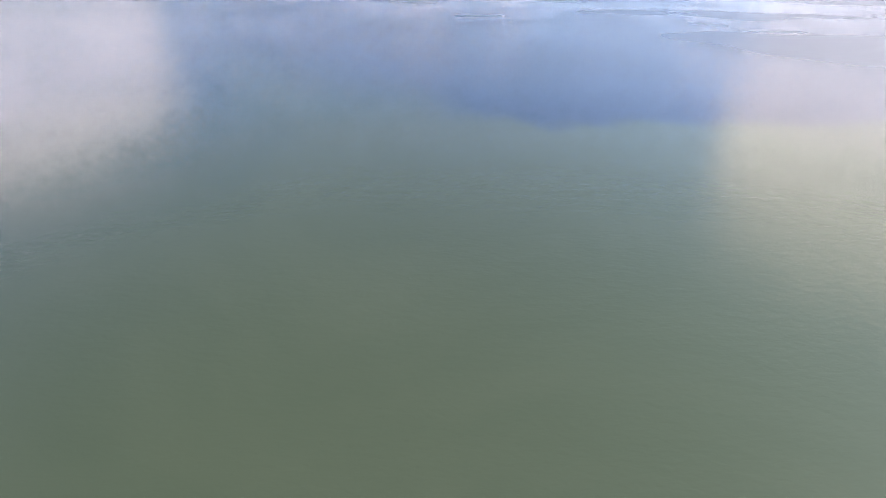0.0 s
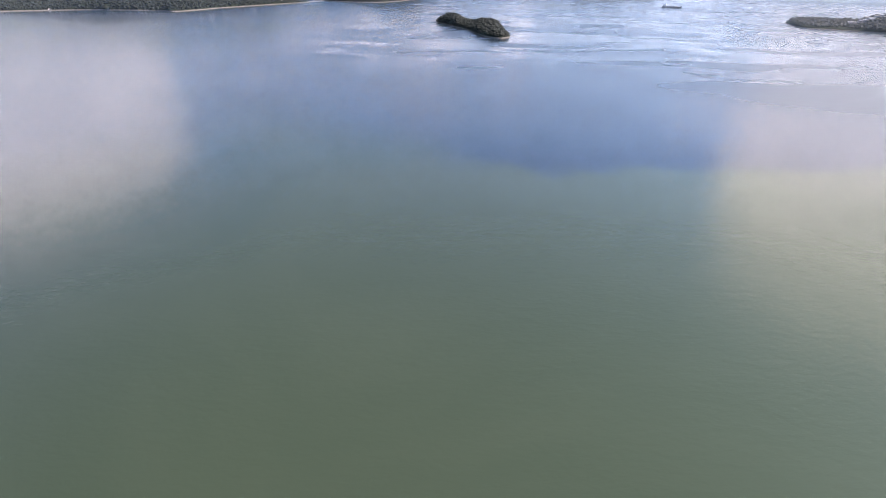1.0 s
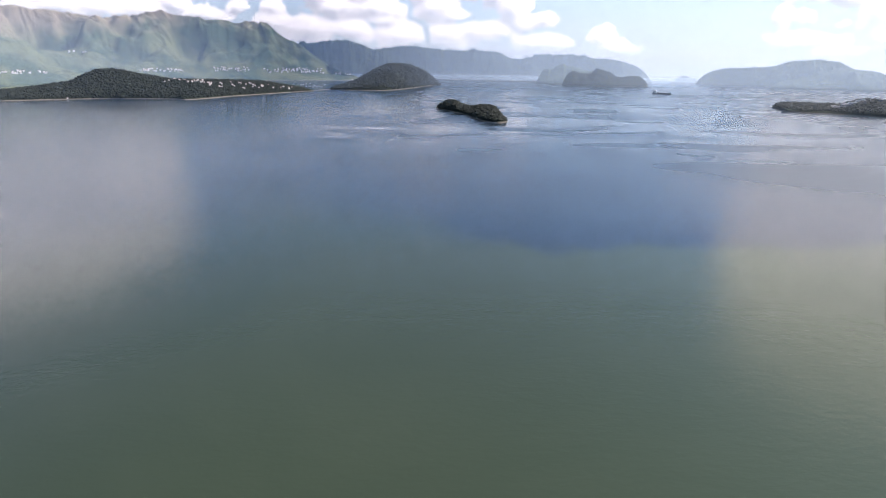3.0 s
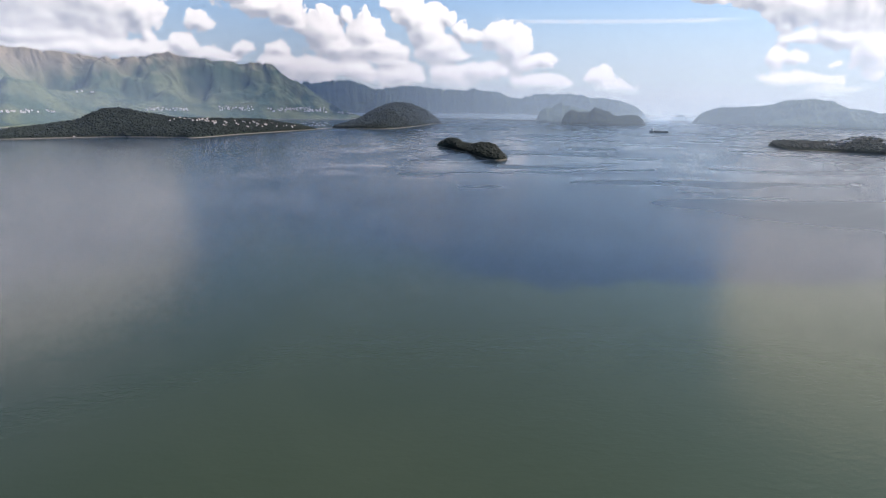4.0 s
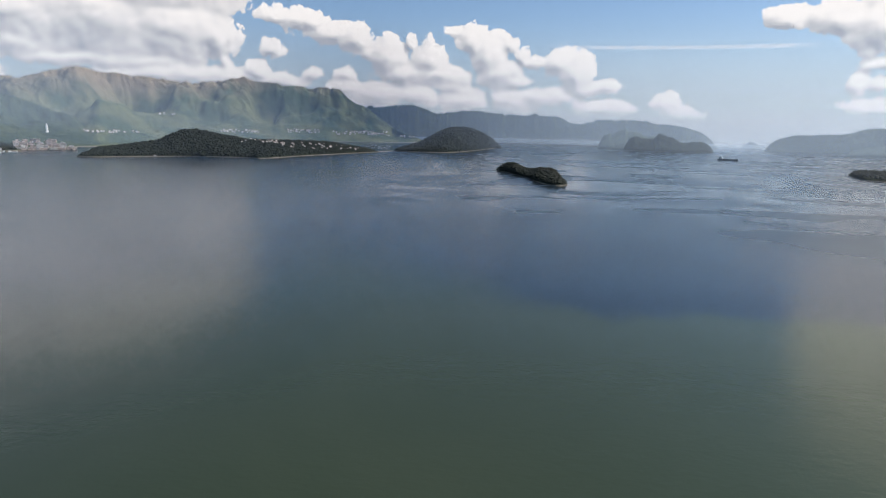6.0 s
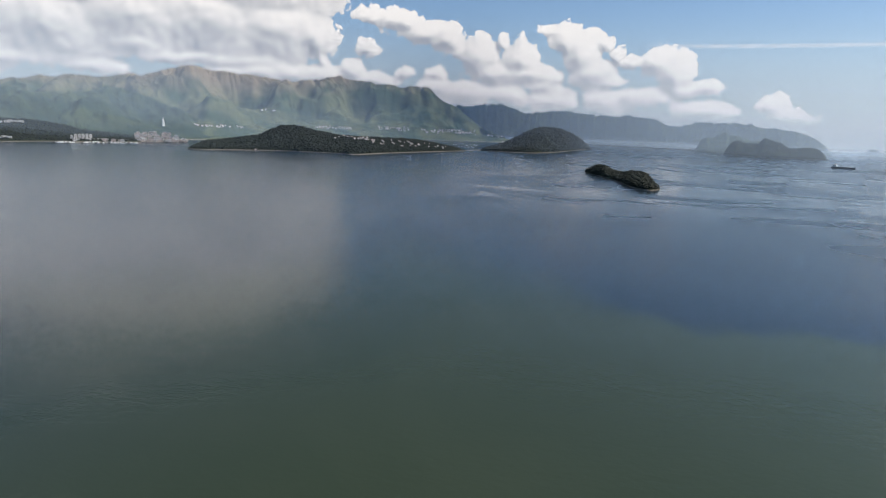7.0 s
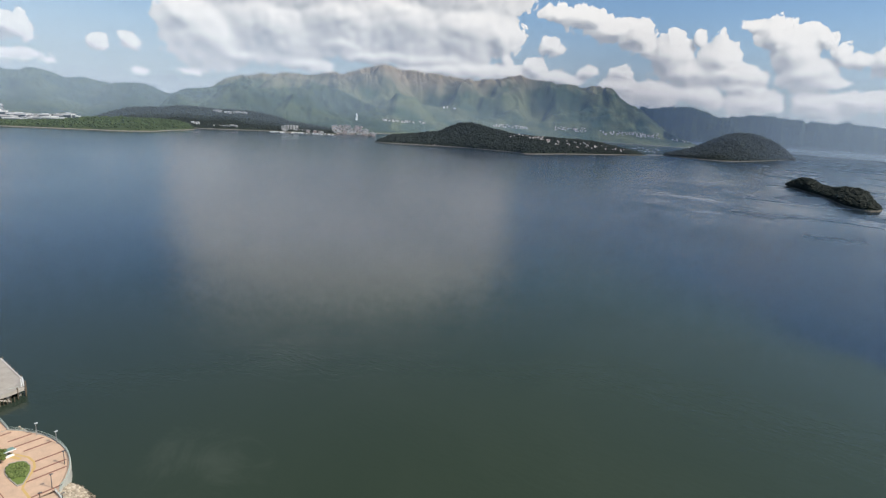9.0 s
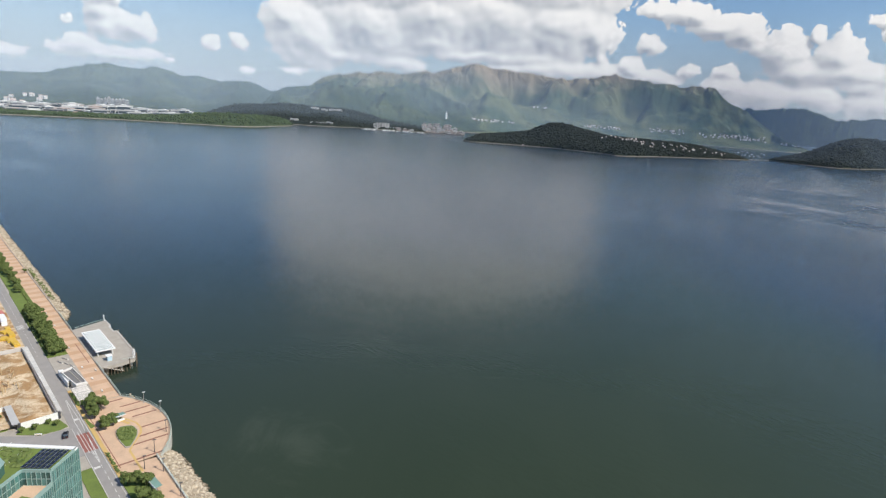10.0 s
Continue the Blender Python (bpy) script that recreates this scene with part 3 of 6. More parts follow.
ISLET_A = [(-8.9, 4400, 4450, 4500, 1), crest(-9.4, 4380, 4500, 4620, -0.75), crest(-10.2, 4360, 4500, 4620, -0.38), crest(-10.8, 4360, 4500, 4620, -0.16), crest(-11.3, 4360, 4500, 4620, 0.09), crest(-11.65, 4360, 4500, 4620, -0.09),
           crest(-12.4, 4360, 4500, 4620, -0.25), crest(-13.0, 4360, 4500, 4620, -0.42), crest(-14.3, 4360, 4500, 4620, -0.72), (-15.2, 4400, 4500, 4600, 2)]
grid_mesh("wooded_islet", land(ISLET_A, 180, 30, 0.14, 11, foot=0.9, jag=0.3), RANGE, "hilly wooded islet in the far channel", "island")
ISLET_B = [(-11.3, 4000, 4020, 4040, 1), crest(-11.6, 3980, 4020, 4080, -1.16), crest(-11.9, 3965, 4018, 4080, -0.78), crest(-12.25, 3950, 4015, 4080, -0.62), crest(-12.8, 3950, 4015, 4080, -0.67), crest(-13.3, 3940, 4010, 4080, -0.76),
           crest(-13.85, 3930, 4005, 4080, -0.81), crest(-14.2, 3920, 4000, 4080, -0.54), crest(-14.55, 3920, 4000, 4080, -0.38), crest(-15.0, 3915, 3995, 4080, -0.53), crest(-15.65, 3910, 3990, 4080, -0.68),
           crest(-16.35, 3910, 3985, 4060, -1.04), crest(-16.75, 3915, 3985, 4050, -1.08), crest(-17.55, 3930, 3990, 4060, -0.94), crest(-18.1, 3950, 4000, 4060, -1.01), crest(-18.7, 3970, 4000, 4040, -1.31), (-19.1, 3990, 4010, 4030, 1)]
grid_mesh("wooded_islet", land(ISLET_B, 240, 34, 0.14, 12, foot=0.9, wave=120, jag=0.25), ISLAND_SHADED, "dark wooded islet with two humps", "island")

# ---- the mountain and the shores below it ----
PEAKS = [(11.1, -0.16), (12.3, 0.7), (13.7, 1.65), (15.1, 2.45), (16.2, 3.3), (17.4, 3.36), (18.7, 3.15), (21.2, 3.53), (23.2, 3.65), (24.5, 3.98), (25.4, 3.75), (27.2, 3.43), (29.3, 3.3),
         (31.8, 3.45), (33.6, 3.58), (36.2, 3.95), (37.6, 4.12), (39.3, 3.7), (41.4, 3.12), (42.3, 3.05), (45.0, 2.72), (47.5, 2.72), (49.7, 2.35), (51.8, 2.02), (53.5, 0.9), (56.0, 0.1)]


def peak_range():
    rows = [(7.6, 4560, 4600, 4650, 2), crest(8.3, 4520, 4600, 4680, -1.3), crest(9.2, 4500, 4620, 4720, -1.0), crest(10.2, 4490, 4680, 4780, -0.6)]
    for a, e in PEAKS:
        shore = np.interp(a, [11, 16, 20, 30, 38, 46, 56], [4480, 4430, 4200, 3750, 3250, 3150, 3050])
        rows.append(crest(a, shore, 4790 if a < 20 else 4720, 4920, e))
    rows.append((58.0, 3300, 4600, 4850, 60))
    return carved(rows, 380, 130, 21, foot=1.0, plain=0.12)


PEAK_PTS = peak_range()
PEAK_BEARINGS = np.degrees(np.arctan2(-PEAK_PTS[:, 0, 0], PEAK_PTS[:, 0, 1]))
grid_mesh("mountain", PEAK_PTS, RIDGE, "long green mountain with bare brown ridges", "mountain")
FRONT = [(58.5, 3150, 3600, 4300, 20), crest(56.3, 3120, 4000, 4450, 0.25), crest(55.0, 3100, 4020, 4450, 0.73), crest(53.1, 3100, 4040, 4450, 1.02), crest(52.1, 3100, 4050, 4450, 1.39), crest(51.1, 3100, 4050, 4450, 1.56), crest(50.3, 3100, 4050, 4450, 1.44), crest(49.6, 3110, 4050, 4450, 1.2),
         crest(48.2, 3120, 4050, 4450, 1.22), crest(46.2, 3150, 4050, 4450, 1.36), crest(44.9, 3160, 4050, 4450, 1.71), crest(43.6, 3180, 4050, 4450, 1.92), crest(42.0, 3200, 4000, 4400, 1.5), crest(40.4, 3240, 3950, 4300, 0.9), crest(38.5, 3280, 3850, 4150, 0.2), (36.5, 3350, 3700, 3900, 40)]
FRONT_PTS = carved(FRONT, 190, 80, 25, foot=0.8, plain=0.14, cut=0.004)
grid_mesh("green_foothill", FRONT_PTS, FOREST_SHADED, "green wooded foothill in front of the mountain", "hills")
LEFT = [(46.0, 3180, 3500, 3900, 5), crest(48.0, 3120, 4150, 4500, 0.9), crest(50.4, 2950, 4200, 4560, 1.4), crest(51.8, 2900, 4200, 4600, 1.55), crest(53.3, 2850, 4200, 4600, 0.98), crest(55.5, 2830, 4250, 4650, 0.7), crest(56.7, 2900, 4250, 4650, 0.3),
        crest(58.5, 2850, 4250, 4650, 0.81), crest(59.4, 2800, 4250, 4650, 0.95), crest(61.2, 2700, 4300, 4650, 0.75), crest(63.0, 2600, 4300, 4650, 1.03), crest(64.0, 2560, 4300, 4650, 0.96), crest(65.4, 2500, 4300, 4650, 1.27), crest(66.4, 2480, 4300, 4650, 1.46),
        crest(67.7, 2470, 4300, 4650, 1.19), crest(69.2, 2460, 4300, 4650, 1.33), crest(70.0, 2460, 4300, 4650, 1.5), crest(71.3, 2470, 4300, 4650, 1.3), crest(72.0, 2480, 4300, 4650, 1.02), crest(73.6, 2490, 4300, 4650, 0.75),
        crest(74.1, 2490, 4300, 4650, 0.39), crest(75.6, 2480, 4300, 4650, 0.34), crest(77.4, 2470, 4300, 4650, 0.19), crest(81, 2460, 4300, 4650, 0.5), crest(88, 2450, 4300, 4650, 1.0), (95, 2450, 4300, 4650, 60)]
LEFT_PTS = carved(LEFT, 320, 100, 31, foot=1.0, plain=0.32, cut=0.004)
grid_mesh("wooded_hills", LEFT_PTS, FOREST_SHADED, "wooded green hills behind the waterfront town", "hills")
# lighter copy of the island slope: sunlight on the spit put into the colour
SPIT_SUNLIT = m_terrain("sunlit_spit_slope", (0.030, 0.050, 0.022), (0.060, 0.080, 0.032), (0.10, 0.09, 0.05), 260, 400, 4.0, 1.0)
SPIT = [(54.9, 2700, 2720, 2740, 1), crest(55.4, 2640, 2740, 2850, -2.35), crest(56.6, 2560, 2760, 2950, -2.1), crest(58.5, 2420, 2680, 2950, -2.05), crest(60.9, 2375, 2650, 2950, -2.05), crest(63.0, 2390, 2650, 2950, -2.2),
        crest(65.6, 2405, 2600, 2900, -2.5), crest(70.0, 2450, 2520, 2700, -2.75), crest(77.6, 2465, 2530, 2700, -2.75), crest(86.0, 2480, 2540, 2700, -2.75), (88, 2500, 2550, 2600, 2)]
SPIT_PTS = land(SPIT, 260, 36, 0.18, 33, foot=0.5, low=4, wave=160)
grid_mesh("wooded_spit", SPIT_PTS, SPIT_SUNLIT, "low wooded spit with a pale sea wall", "land")
# added low hill, coloured dark to stand for the cloud shadow across the hillside
HEAD_SHADED = [(41.5, 2960, 3000, 3060, 2), crest(43.5, 2900, 3100, 3300, -2.0), crest(46.0, 2900, 3150, 3400, -1.72), crest(48.5, 2890, 3200, 3500, -1.1), crest(50.5, 2860, 3200, 3500, -0.9), crest(53.0, 2820, 3200, 3500, -0.85),
             crest(55.5, 2820, 3200, 3500, -0.75), crest(57.5, 2850, 3200, 3500, -0.95), crest(60, 2900, 3200, 3500, -1.2), (63, 2950, 3200, 3400, 5)]
HEAD_PTS = land(HEAD_SHADED, 260, 60, 0.16, 35, foot=0.9, low=4, wave=240)
grid_mesh("shaded_hillside", HEAD_PTS, ISLAND_SHADED, "forested hillside with cloud shade put into its dark colour", "land")

# ---- islands ----
BIG = [(38.4, 2420, 2450, 2480, 1), crest(37.6, 2395, 2500, 2600, -2.75), crest(36.9, 2385, 2560, 2700, -2.42), crest(34.6, 2390, 2620, 2800, -2.1), crest(32.4, 2395, 2620, 2850, -1.75), crest(30.6, 2395, 2620, 2900, -0.98), crest(29.6, 2390, 2620, 2900, -0.74), crest(28.4, 2370, 2620, 2900, -0.82),
       crest(26.7, 2340, 2620, 2900, -1.2), crest(24.5, 2300, 2600, 2900, -1.55), crest(23.6, 2248, 2600, 2900, -1.6), crest(21.5, 2330, 2620, 2900, -1.62), crest(20.1, 2420, 2640, 2900, -1.66), crest(18.5, 2500, 2720, 2950, -1.67), crest(16.6, 2600, 2800, 3000, -1.8),
       crest(14.9, 2700, 2860, 3030, -2.1), crest(13.7, 2780, 2880, 3000, -2.32), (12.4, 2860, 2890, 2930, 1)]
BIG_PTS = land(BIG, 420, 70, 0.10, 41, foot=0.75, low=4, wave=150)
HILL = [(10.9, 3030, 3050, 3080, 1), crest(10.2, 2990, 3120, 3200, -2.2), crest(8.9, 2940, 3180, 3350, -1.8), crest(8.2, 2920, 3200, 3420, -1.55), crest(7.3, 2905, 3250, 3550, -1.05), crest(6.4, 2905, 3300, 3650, -0.57), crest(5.5, 2930, 3350, 3720, -0.2), crest(4.7, 2990, 3400, 3780, -0.06),
        crest(3.9, 3080, 3430, 3800, -0.08), crest(3.3, 3170, 3450, 3800, -0.17), crest(2.4, 3330, 3520, 3800, -0.5), crest(1.6, 3520, 3650, 3800, -0.88), crest(0.9, 3680, 3730, 3800, -1.4), (0.25, 3760, 3790, 3830, 1)]
HILL_PTS = land(HILL, 220, 80, 0.12, 43, foot=0.8, low=4, wave=150)
SMALL = [(0.55, 1780, 1800, 1820, 1), crest(0.2, 1745, 1790, 1830, -3.85), crest(-0.3, 1715, 1780, 1830, -3.55), crest(-0.85, 1670, 1760, 1820, -3.43), crest(-1.4, 1620, 1720, 1790, -3.6), crest(-2.0, 1580, 1680, 1760, -3.9), crest(-2.6, 1530, 1640, 1730, -4.02),
         crest(-3.4, 1440, 1590, 1700, -3.95), crest(-4.2, 1385, 1550, 1660, -3.9), crest(-4.6, 1372, 1530, 1640, -3.9), crest(-5.1, 1362, 1500, 1600, -4.2), crest(-5.5, 1362, 1460, 1550, -4.6), crest(-5.9, 1370, 1430, 1480, -5.0), (-6.35, 1400, 1415, 1435, 1)]
SMALL_PTS = land(SMALL, 150, 60, 0.14, 45, foot=0.6, low=3, wave=60)
RIGHT = [(-29.3, 2250, 2290, 2330, 1), crest(-29.7, 2170, 2300, 2400, -3.0), crest(-30.6, 2075, 2280, 2450, -2.92), crest(-32.2, 2055, 2260, 2500, -2.95), crest(-34.0, 2048, 2250, 2500, -2.95), crest(-34.7, 2045, 2250, 2500, -2.7),
         crest(-35.3, 2040, 2250, 2500, -2.5), crest(-36.4, 2030, 2250, 2500, -2.4), crest(-37.5, 2024, 2250, 2500, -2.66), crest(-39.5, 2020, 2250, 2500, -2.7), crest(-42, 2050, 2250, 2450, -2.8), (-44, 2150, 2250, 2350, 1)]
RIGHT_PTS = land(RIGHT, 220, 60, 0.12, 47, foot=0.5, low=4, wave=90)
for nm, pts, lab in (("long_island", BIG_PTS, "long wooded island painted in cloud shade, dotted with pale houses"), ("dome_island", HILL_PTS, "dome-shaped wooded island with a pale beach"),
                     ("small_island", SMALL_PTS, "small wooded island painted in cloud shade, with a rocky rim"), ("low_island", RIGHT_PTS, "low island painted in dark shade, with quarry works on top")):
    grid_mesh(nm, pts, ISLAND_SHADED, lab, "island")


def far_dam():
    out = [polar(0.6, 4700), polar(-12.4, 4480), polar(-12.4, 4492), polar(0.6, 4712)]
    return tagged(slab("dam", out, -1, 9, SHORE), "long low stone dam across the bay mouth", "dam", kind="structure")


far_dam()


# ---- near shore: u runs along the sea wall, v points out to sea ----
U, V, O = Vector((-0.9952, 0.0975)), Vector((0.0975, 0.9952)), Vector((-238.3, 83.0))
Z = 4.5


def uv(u, v):
    p = O + U * u + V * v
    return (p.x, p.y)


def spot(u, v, z=Z, turn=0.0):
    """A pose on the shore; its x axis runs along u, its y axis out... rotated by turn degrees."""
    x, y = uv(u, v)
    return pose(x, y, z, 0, 0, math.degrees(math.atan2(U.y, U.x)) + turn)


tagged(slab("ground", [uv(900, -0.4), uv(-44, -0.4), uv(-52, -3.2), uv(-700, -3.6), uv(-700, -2500), uv(900, -2500)], -3, Z - 0.06, CONCRETE), "paved and built-up reclaimed land behind the sea wall", "ground", kind="structure")

SH = spot(0, 0, 0)        # local frame of the shore: x along the sea wall, y inland, z up


def shore(name, bm, mat, label="", category="", kind="structure", group=""):
    ob = part(name, bm, mat)
    ob.matrix_world = SH
    return tagged(ob, label, category, group, kind)


def flat(outline, z0, z1):
    bm = bmesh.new()
    f = bm.faces.new([bm.verts.new((x, y, z0)) for x, y in outline])
    r = bmesh.ops.extrude_face_region(bm, geom=[f])
    for v in r["geom"]:
        if isinstance(v, bmesh.types.BMVert):
            v.co.z = z1
    bmesh.ops.recalc_face_normals(bm, faces=bm.faces)
    return bm


def rect(u0, w0, u1, w1):
    return [(u0, w0), (u1, w0), (u1, w1), (u0, w1)]


def strip(points, width):
    """Outline of a ribbon along points."""
    left, right = [], []
    for i, p in enumerate(points):
        a, b = Vector(points[max(i - 1, 0)]), Vector(points[min(i + 1, len(points) - 1)])
        d = (b - a).normalized()
        nrm = Vector((-d.y, d.x)) * width / 2
        left.append(tuple(Vector(p) + nrm))
        right.append(tuple(Vector(p) - nrm))
    return left + right[::-1]


RIM_C, RIM_R = (-26.0, 30.3), 39.0


def rim(k, r=RIM_R):
    """Point k (0 to 1) of the curved edge of the sea terrace."""
    a0, a1 = math.atan2(0.6 - 30.3, -0.6 + 26.0), math.atan2(2.6 - 30.3, -51.7 + 26.0)
    a = a0 + (a1 - a0) * k
    return (RIM_C[0] + r * math.cos(a), RIM_C[1] + r * math.sin(a))


# ---- ground surfaces ----
shore("road", flat(rect(-110, 16.3, 430, 21.6), 3.0, Z + 0.02), ASPHALT, "narrow grey asphalt road along the promenade", "road")
shore("side_street", flat([(-14.5, 21.65), (-15, 31), (-8, 40), (8, 62), (-20, 80), (-34, 52), (-37, 21.65)], 3.0, Z + 0.02), ASPHALT, "grey asphalt side street beside the office", "road")
promenade = shore("promenade", flat(rect(0.2, 0.05, 430, 8.0), 2.0, Z + 0.10), PAVER, "orange paved seaside promenade", "pavement")
shore("promenade_south", flat([(-51.6, 2.5), (-51.6, 15.0), (-57, 15.0), (-57, 9.6), (-110, 9.6), (-110, 3.2)], 2.0, Z + 0.10), PAVER, "orange paved seaside promenade", "pavement")
terrace = shore("sea_terrace", flat([rim(k / 24) for k in range(25)] + [(-51.5, 15.0), (0.1, 15.0)], -2.0, Z + 0.10), PAVER, "round orange paved viewing terrace over the sea", "pavement")
for u, a, b in ((-3.2, -0.2, 6.4), (-9.7, -4.9, 3.2), (-15.1, -6.9, 2.9), (-20.2, -7.9, 1.6), (-29.8, -8.2, 1.3), (-35.8, -7.0, 4.1), (-40.3, -5.5, 7.4), (-50.0, -0.6, 15.0)):
    p = part("paving_band", flat(rect(u - 0.42, a + 0.5, u + 0.42, b), Z + 0.05, Z + 0.106), PAVER_DARK, terrace)
random.seed(4)
PAVER_MID = m_plain("worn_pavers", (0.51, 0.325, 0.20), 0.85, 0.16, 0.22, fine=2.5)
for k in range(44):
    u = 6 + k * 9.4
    part("paving_band", flat(rect(u, 0.5, u + 3.9 + random.uniform(-0.4, 0.4), 7.9), Z + 0.05, Z + 0.106), PAVER_MID, promenade)
part("paving_band", flat(rect(40, 2.6, 66, 2.95), Z + 0.05, Z + 0.110), PAVER_DARK, promenade)
part("tactile_path", flat(strip([(-16.6, 6.1), (-19.2, 4.6), (-21.4, 3.5), (-25.4, 1.7), (-29.6, 1.4), (-33.2, 2.3), (-36.5, 4.5), (-40.2, 7.4), (-43.2, 9.0), (-50, 9.1), (-58, 9.2)], 0.75), Z + 0.05, Z + 0.112), PAVER_YELLOW, terrace)
part("tactile_path", flat(strip([(-17.8, 7.2), (-21.0, 5.4), (-24.6, 3.9)], 1.3), Z + 0.05, Z + 0.108), PAVER_YELLOW, terrace)
part("paving_band", flat(rect(-52, 14.2, 2, 14.5), Z + 0.05, Z + 0.109), PAVER_DARK, terrace)
shore("pavement", flat(rect(-57, 15.02, 16, 16.28), 3.0, Z + 0.13), PAVER_YELLOW, "ochre paved footway between road and terrace", "pavement")
shore("pavement", flat(rect(16.05, 8.02, 55, 16.28), 3.0, Z + 0.12), CONCRETE, "pale concrete forecourt of the toilet block", "pavement")
for o, lab in ((rect(0.3, 13.0, 13.5, 15.9), "clipped green lawn strip"), ([(-12, 15.6), (-19.3, 14.2), (-20.2, 15.9), (-12.5, 16.2)], "small green lawn patch beside the road"),
               (rect(55.1, 8.05, 165, 16.25), "green verge under the promenade trees"), (rect(165.05, 8.05, 430, 15.6), "green verge beside the promenade"),
               (rect(-110, 21.65, -46, 25.6), "green lawn between office and road"), (rect(-110, 9.7, -56.5, 16.2), "green planting strip with trees"),
               ([(-9, 37.3), (-6.2, 35.5), (-6.2, 23.4), (-13.2, 21.9), (-14.4, 24.3), (-14.0, 31)], "triangular green lawn at the street corner"),
               (rect(-4, 39, 28, 60), "scrubby green lawn behind the hoarding")):
    shore("lawn", flat(o, 3.0, Z + 0.16), GRASS, lab, "lawn")
shore("red_crossing", flat(rect(-35.2, 16.9, -21.8, 21.3), Z, Z + 0.035), RED_ROAD, "worn red surfaced road crossing", "crossing")


def road_marks():
    for u in range(-104, -40, 4):
        yield rect(u, 18.7, u + 2.0, 18.85)
    for w in (16.75, 21.35):
        yield rect(-108, w, -36, w + 0.14)
    yield strip([(8, 18.2), (-12, 17.6), (-44, 18.6)], 0.16)
    yield strip([(8, 18.4), (-12, 19.4), (-44, 18.9)], 0.16)
    yield rect(-36, 16.75, 6, 16.9)
    yield rect(-36, 21.2, -16, 21.35)
    yield strip([(-20, 17.9), (-36, 18.0)], 0.18)
    yield strip([(-20, 20.2), (-36, 20.0)], 0.18)
    for k in range(6):
        yield strip([(-37 - k * 1.1, 18.0 + k * 0.1), (-36 - k * 1.1, 19.6 - k * 0.1)], 0.22)
    yield rect(-47.4, 19.2, -46.2, 21.1)
    yield rect(-10.6, 17.4, -9.2, 19.2)
    for w in (16.0, 18.8):
        for u in range(60, 200, 5):
            yield rect(u, w + 0.4, u + 2.2, w + 0.52)
    for k in range(5):
        yield rect(100 + k * 1.3, 18.2, 100.5 + k * 1.3, 21.2)


marks = thing("road_markings", SH, "worn white road lines painted on asphalt", "road marking", kind="structure")
for o in road_marks():
    part("line", flat(o, Z, Z + 0.045), ROAD_WHITE, marks)

# ---- sea wall, railings ----
shore("sea_wall", flat([(0.2, 0.0), (114, 0.0), (114, 0.6), (0.2, 0.6)], -4, Z + 0.35), CONCRETE, "weathered concrete sea wall", "wall")
shore("sea_wall", flat([rim(k / 24, RIM_R + 0.35) for k in range(25)] + [rim(1 - k / 24, RIM_R - 0.15) for k in range(25)], -4, Z + 0.30), m_plain("grey_green_concrete", (0.44, 0.43, 0.37), 0.9, 0.3, 0.4), "curved pale concrete sea wall", "wall")
shore("kerb", flat(strip([(-51.8, 2.5), (-110, 3.3)], 0.5), 2, Z + 0.5), WHITE_WALL, "low pale concrete kerb above the rocks", "kerb")
shore("kerb", flat(strip([(114, 0.4), (430, 1.4)], 0.5), 2, Z + 0.5), CONCRETE, "low concrete kerb above the rocks", "kerb")
RAIL = m_plain("pale_green_rail", (0.42, 0.50, 0.43), 0.5, 0.12, 0.5)


def railing(points, gap, label):
    top = thing("railing", SH, label, "railing")
    pts, acc = [Vector((*p, Z + 0.3)) for p in points], 0.0
    for name, z, r in (("rail", 1.05, 0.07), ("rail", 0.55, 0.04), ("rail", 0.2, 0.04)):
        for a, b in zip(pts, pts[1:]):
            part(name, add_rod(bmesh.new(), a + Vector((0, 0, z)), b + Vector((0, 0, z)), r, sides=6), RAIL, top)
    base = bmesh.new()
    add_rod(base, (0, 0, 0), (0, 0, 1.05), 0.06, sides=6)
    me = None
    for a, b in zip(pts, pts[1:]):
        n = max(1, round((b - a).length / gap))
        for k in range(n):
            p = a.lerp(b, k / n)
            if me is None:
                ob = part("post", base, RAIL, top)
                me = ob.data
            else:
                ob = new("post", me)
                ob.parent = top
            ob.location = p
    return top


railing([rim(k / 20, RIM_R + 0.1) for k in range(21)], 2.0, "pale green steel railing round the terrace")
railing([(0.4, 0.3), (38, 0.3)], 2.4, "pale green steel railing on the sea wall")
railing([(86, 0.3), (114, 0.3)], 2.4, "pale green steel railing on the sea wall")
railing([(-52, 2.7), (-105, 3.4)], 2.6, "low grey steel railing above the rocks")


# ---- rocks ----
def ico(sub=1):
    bm = bmesh.new()
    bmesh.ops.create_icosphere(bm, subdivisions=sub, radius=1)
    v = np.array([x.co[:] for x in bm.verts])
    f = np.array([[q.index for q in p.verts] for p in bm.faces])
    bm.free()
    return v, f


ICO1, ICO2 = ico(1), ico(2)


